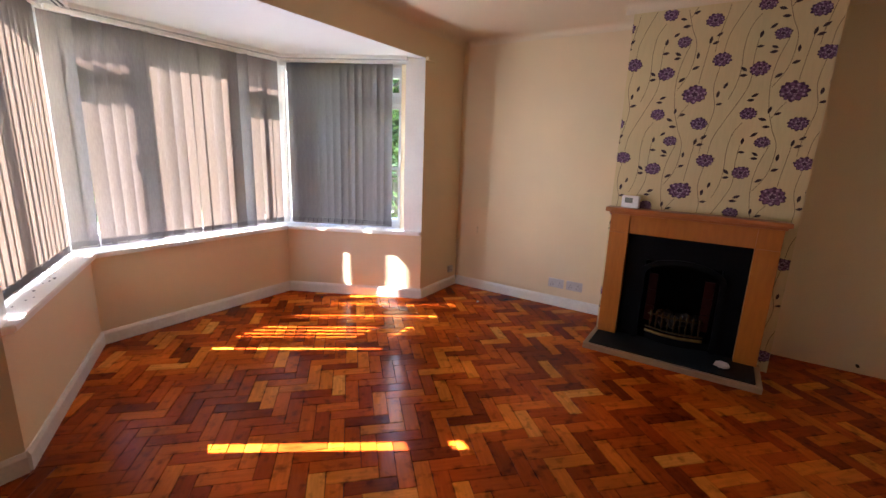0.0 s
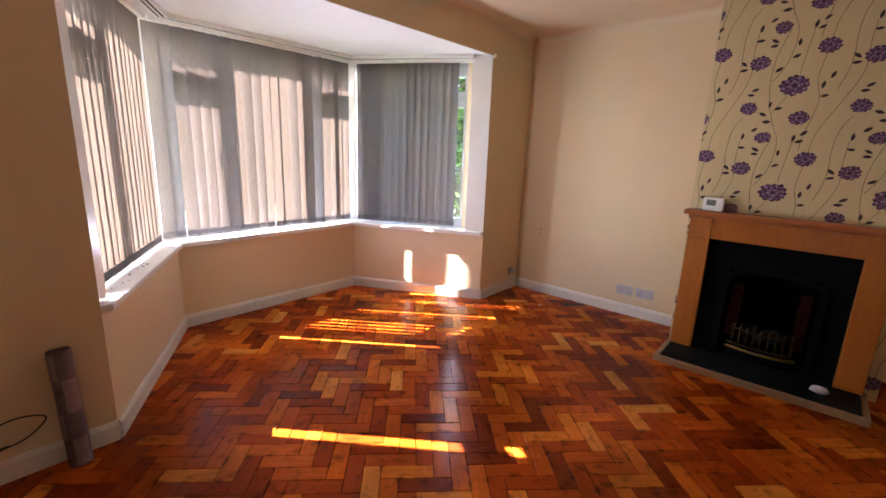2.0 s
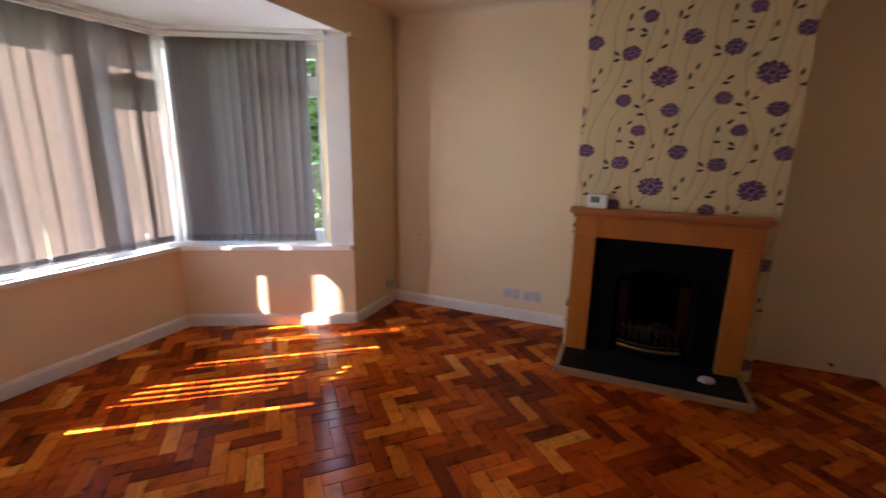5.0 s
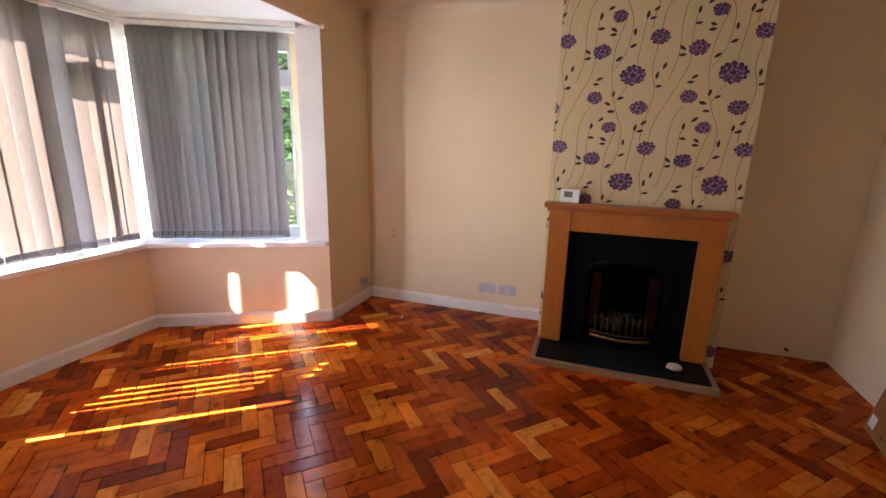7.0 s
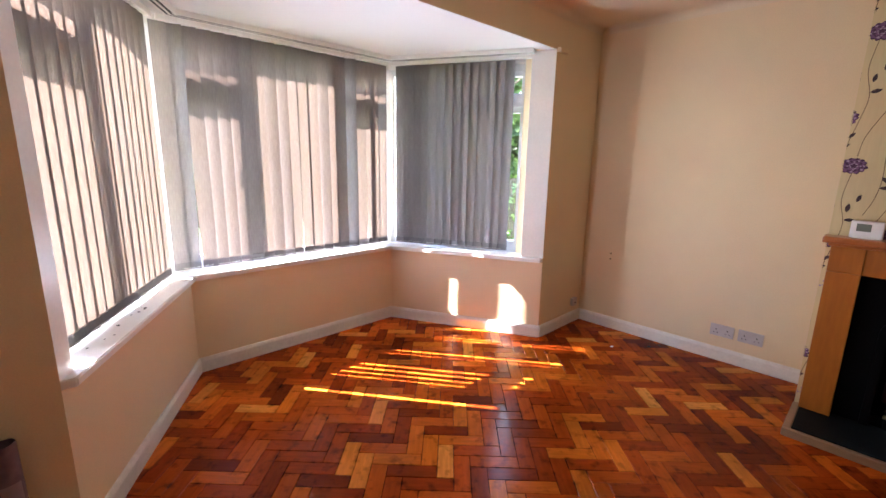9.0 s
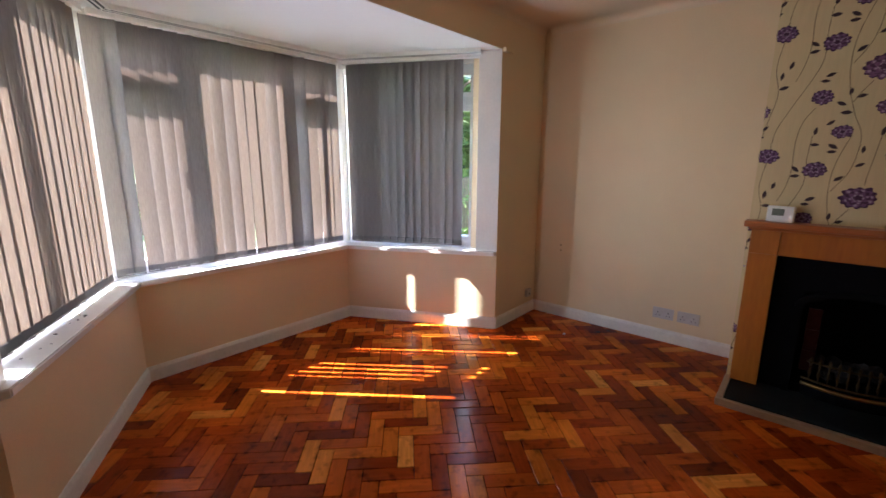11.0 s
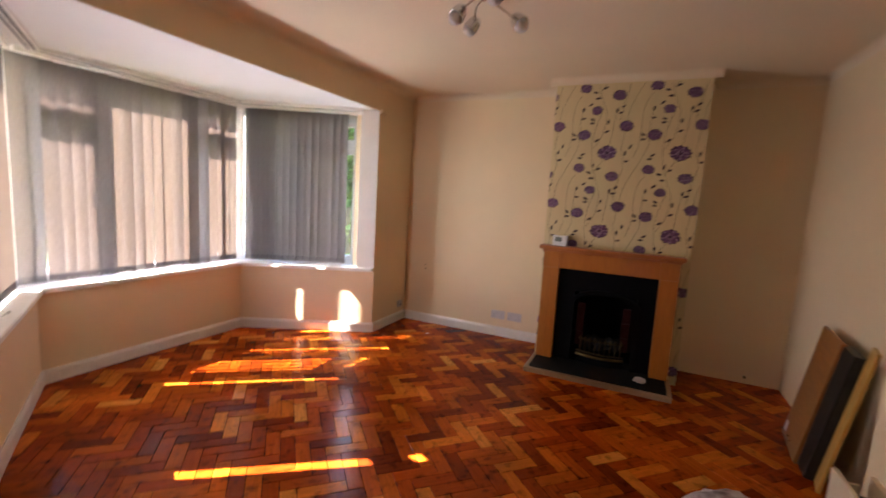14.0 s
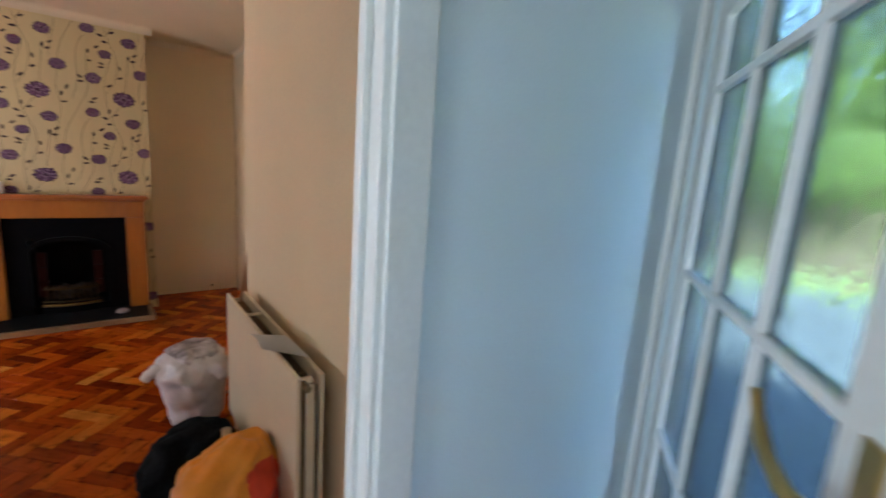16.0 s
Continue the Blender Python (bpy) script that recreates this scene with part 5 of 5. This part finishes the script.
for sgn in (-1, 1):
    y0 = sgn * DT
    hb = part("handle_plate", box((DW - 0.068, min(y0, y0 + sgn * 0.006), 0.98), (DW - 0.028, max(y0, y0 + sgn * 0.006), 1.18), 0.002), M_BRASS, hd, "brass handle plate")
    pts = [Vector((DW - 0.048, y0, 1.09)), Vector((DW - 0.048, y0 + sgn * 0.045, 1.09)), Vector((DW - 0.08, y0 + sgn * 0.058, 1.092)), Vector((DW - 0.15, y0 + sgn * 0.056, 1.108)), Vector((DW - 0.205, y0 + sgn * 0.052, 1.152))]
    part("lever", tube(smooth_line(pts, 5), [0.011] * 11 + [0.010] * 6 + [0.008] * 4, 10), M_BRASS, hb, "brass lever", True)
fr = thing("trim_outer_door", (-4.387, HALL_END, 0), "white painted outer door frame", "door frame", kind="structure")
for lo, hi in (((-0.108, -0.07, 0), (-0.072, -0.001, 2.05)), ((-0.575, -0.07, 0), (-0.537, -0.001, 2.05)), ((-0.537, -0.07, 2.01), (-0.108, -0.001, 2.055))):
    part("jamb", box(lo, hi, 0.003), M_WHITE, fr)
part("architrave", box((0.0, 0.001, 0), (0.022, 0.05, 2.1), 0.004), M_WHITE, fr)
part("side_board", box((0.0222, 0.051, 0), (0.0248, 0.32, 2.42), 0.001), M_WHITE, fr)

# ---- garden ----
bm = bmesh.new()
v = [bm.verts.new((x, y, -0.3)) for x, y in ((-400, -400), (400, -400), (400, 400), (-400, 400))]
bm.faces.new(v)
structure("ground", bm, M_GRASS, "mown garden lawn", "lawn")
structure("pavement", box((-9.0, -12.4, -0.34), (1.0, HALL_END - 0.25, -0.27), 0.01), M_PAVING, "dark grey paved terrace behind the house", "paving")


def leaf_mass(bm, centre, size, count, leaf, seed):
    """Many small folded leaves through a rounded volume."""
    r = random.Random(seed)
    for _ in range(count):
        d = Vector((r.gauss(0, 1), r.gauss(0, 1), r.gauss(0, 1))).normalized()
        k = r.uniform(0.55, 1.0) ** 0.5
        p = Vector(centre) + Vector((d.x * size[0], d.y * size[1], d.z * size[2])) * k * (0.85 + 0.3 * noise.noise(d * 2.5 + Vector((seed, 0, 0))))
        m = Matrix.Translation(p) @ Euler((r.uniform(-1, 1), r.uniform(-1, 1), r.uniform(0, 6.28))).to_matrix().to_4x4()
        s = leaf * r.uniform(0.7, 1.3)
        q = [m @ Vector(c) for c in ((0, -s, 0), (s * 0.45, 0, s * 0.15), (0, s, 0), (-s * 0.45, 0, s * 0.15))]
        vs = [bm.verts.new(c) for c in q]
        bm.faces.new((vs[0], vs[1], vs[2]))
        bm.faces.new((vs[0], vs[2], vs[3]))


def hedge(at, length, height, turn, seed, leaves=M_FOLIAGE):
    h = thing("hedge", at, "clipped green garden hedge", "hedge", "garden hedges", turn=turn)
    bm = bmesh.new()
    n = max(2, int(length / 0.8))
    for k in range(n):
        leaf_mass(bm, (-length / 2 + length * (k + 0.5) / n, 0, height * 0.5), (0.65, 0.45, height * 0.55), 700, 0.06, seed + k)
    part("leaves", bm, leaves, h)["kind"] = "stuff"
    part("branches", box((-length / 2, -0.12, 0.0), (length / 2, 0.12, height * 0.8), 0.05), M_BARK, h)


def tree(at, height, spread, seed, low=0.5, clumps=12, leaf=0.085):
    t = thing("tree", at, "leafy green garden tree", "tree", "garden trees")
    r = random.Random(seed)
    bm = bmesh.new()
    add_tube(bm, [(0, 0, 0), (0.05, 0.03, height * 0.25), (0.0, 0.08, height * 0.5), (0.05, 0.0, height * 0.75)], [0.2, 0.16, 0.12, 0.05], 10)
    for k in range(7):
        a = 6.28 * k / 7 + r.uniform(-0.3, 0.3)
        z = height * r.uniform(0.35, 0.6)
        add_tube(bm, [(0, 0, z), (math.cos(a) * spread * 0.4, math.sin(a) * spread * 0.4, z + height * 0.1), (math.cos(a) * spread * 0.75, math.sin(a) * spread * 0.75, z + height * 0.16)], [0.07, 0.045, 0.015], 7)
    part("trunk", bm, M_BARK, t)
    bm = bmesh.new()
    for k in range(clumps):
        a = r.uniform(0, 6.28)
        rr = spread * r.uniform(0.1, 0.75)
        leaf_mass(bm, (math.cos(a) * rr, math.sin(a) * rr, height * r.uniform(low, 0.9)), (spread * 0.38, spread * 0.38, spread * 0.3), 420, leaf, seed * 31 + k)
    part("crown", bm, M_FOLIAGE, t)["kind"] = "stuff"


hedge((2.9, 3.6, -0.3), 7.0, 1.7, -62, 100)
hedge((-2.0, 9.5, -0.3), 14.0, 1.4, 0, 200)
tree((3.7, 4.8, -0.3), 5.5, 2.1, 4, 0.2, 34, 0.12)
tree((-9.0, 13.0, -0.3), 6.0, 2.4, 5)
hedge((-5.0, -15.0, -0.3), 18.0, 3.0, 0, 300, M_FOLIAGE_SUNLIT)
for k, (x, y, h) in enumerate(((-2.2, -15.5, 8.0), (-5.2, -16.2, 9.0), (-8.2, -15.6, 8.5), (-11.0, -16.4, 9.0), (-3.8, -19.0, 11.0), (-9.6, -19.5, 11.5))):
    tree((x, y, -0.3), h, 3.1, 6 + k, 0.22, 30, 0.15)

# ---- parquet blocks ----
BL_L, BL_W, BL_T = 0.2286, 0.0762, 0.02
INSET = 0.0009


def block_faces(x0, x1, y0, y1, top, ch=0.0016):
    """Corners of a block's bottom, chamfer and top rings."""
    return ([(x0, y0, -BL_T), (x1, y0, -BL_T), (x1, y1, -BL_T), (x0, y1, -BL_T)],
            [(x0, y0, top - ch), (x1, y0, top - ch), (x1, y1, top - ch), (x0, y1, top - ch)],
            [(x0 + ch, y0 + ch, top), (x1 - ch, y0 + ch, top), (x1 - ch, y1 - ch, top), (x0 + ch, y1 - ch, top)])


def in_room(p):
    x, y = p
    if y <= 0.06:
        if x > 0.08 or x < LEFT_X - 1.7 or y < (-3.6 if x > HALL_X else HALL_END - 0.02):
            return False
        if y < RAD_Y - 0.1 and HALL_X < x < JOG_X - 0.1:
            return False
        return True
    if y > 1.2:
        return False
    xl = BAY[0].x + (BAY[1].x - BAY[0].x) * y / BAY[1].y
    xr = BAY[3].x + (BAY[2].x - BAY[3].x) * y / BAY[2].y
    return xl - 0.09 < x < xr + 0.09


quads = ((0, 1, 5, 4), (1, 2, 6, 5), (2, 3, 7, 6), (3, 0, 4, 7), (4, 5, 9, 8), (5, 6, 10, 9), (6, 7, 11, 10), (7, 4, 8, 11), (8, 9, 10, 11))
rings = block_faces(INSET, BL_L - INSET, INSET, BL_W - INSET, 0.0)
verts1 = [c for ring in rings for c in ring]
me = bpy.data.meshes.new("parquet_block")
me.from_pydata(verts1, [], [list(q) for q in quads])
uvl = me.uv_layers.new(name="UVMap")
for lp in me.loops:
    c = me.vertices[lp.vertex_index].co
    uvl.data[lp.index].uv = (c.x, c.y)
uve = me.uv_layers.new(name="Edge")
for lp in me.loops:
    c = me.vertices[lp.vertex_index].co
    uve.data[lp.index].uv = (c.x, c.y)
me.materials.append(M_PARQUET)

rb = random.Random(11)
turn45 = Matrix.Rotation(radians(45), 4, "Z")
near, rest = [], []
for gx in range(-90, 60):
    for gy in range(-60, 90):
        kind = (gx - gy) % 6
        if kind == 0:
            m = turn45 @ Matrix.Translation((gx * BL_W, gy * BL_W, 0))
        elif kind == 5:
            m = turn45 @ Matrix.Translation(((gx + 1) * BL_W, gy * BL_W, 0)) @ Matrix.Rotation(radians(90), 4, "Z")
        else:
            continue
        c = m @ Vector((BL_L / 2, BL_W / 2, 0))
        if not in_room((c.x, c.y)):
            continue
        m = Matrix.Translation((0, 0, rb.uniform(-0.0007, 0.0005))) @ m @ Matrix.Rotation(radians(rb.uniform(-0.12, 0.12)), 4, "Z")
        (near if -3.55 < c.x < -1.35 and -1.75 < c.y < 0.25 else rest).append(m)
near.sort(key=lambda m: (m.translation - Vector((-2.6, -0.9, 0))).length)
rest += near[300:]
for m in near[:300]:
    o = new("parquet_block", me)
    o.parent = floor
    o.matrix_basis = m
vv, ff, uu = [], [], []
for m in rest:
    b0 = len(vv)
    vv += [tuple(m @ Vector(c)) for c in verts1]
    ff += [[b0 + k for k in q] for q in quads]
    ou, ov = rb.uniform(0, 20), rb.uniform(0, 20)
    uu += [(c[0] + ou, c[1] + ov) for c in verts1]
me2 = bpy.data.meshes.new("parquet_blocks")
me2.from_pydata(vv, [], ff)
uvl = me2.uv_layers.new(name="UVMap")
for lp in me2.loops:
    uvl.data[lp.index].uv = uu[lp.vertex_index]
uve = me2.uv_layers.new(name="Edge")
n1 = len(verts1)
for lp in me2.loops:
    c = verts1[lp.vertex_index % n1]
    uve.data[lp.index].uv = (c[0], c[1])
me2.materials.append(M_PARQUET_REST)
o = new("parquet_blocks", me2)
o.parent = floor
o["kind"] = "stuff"
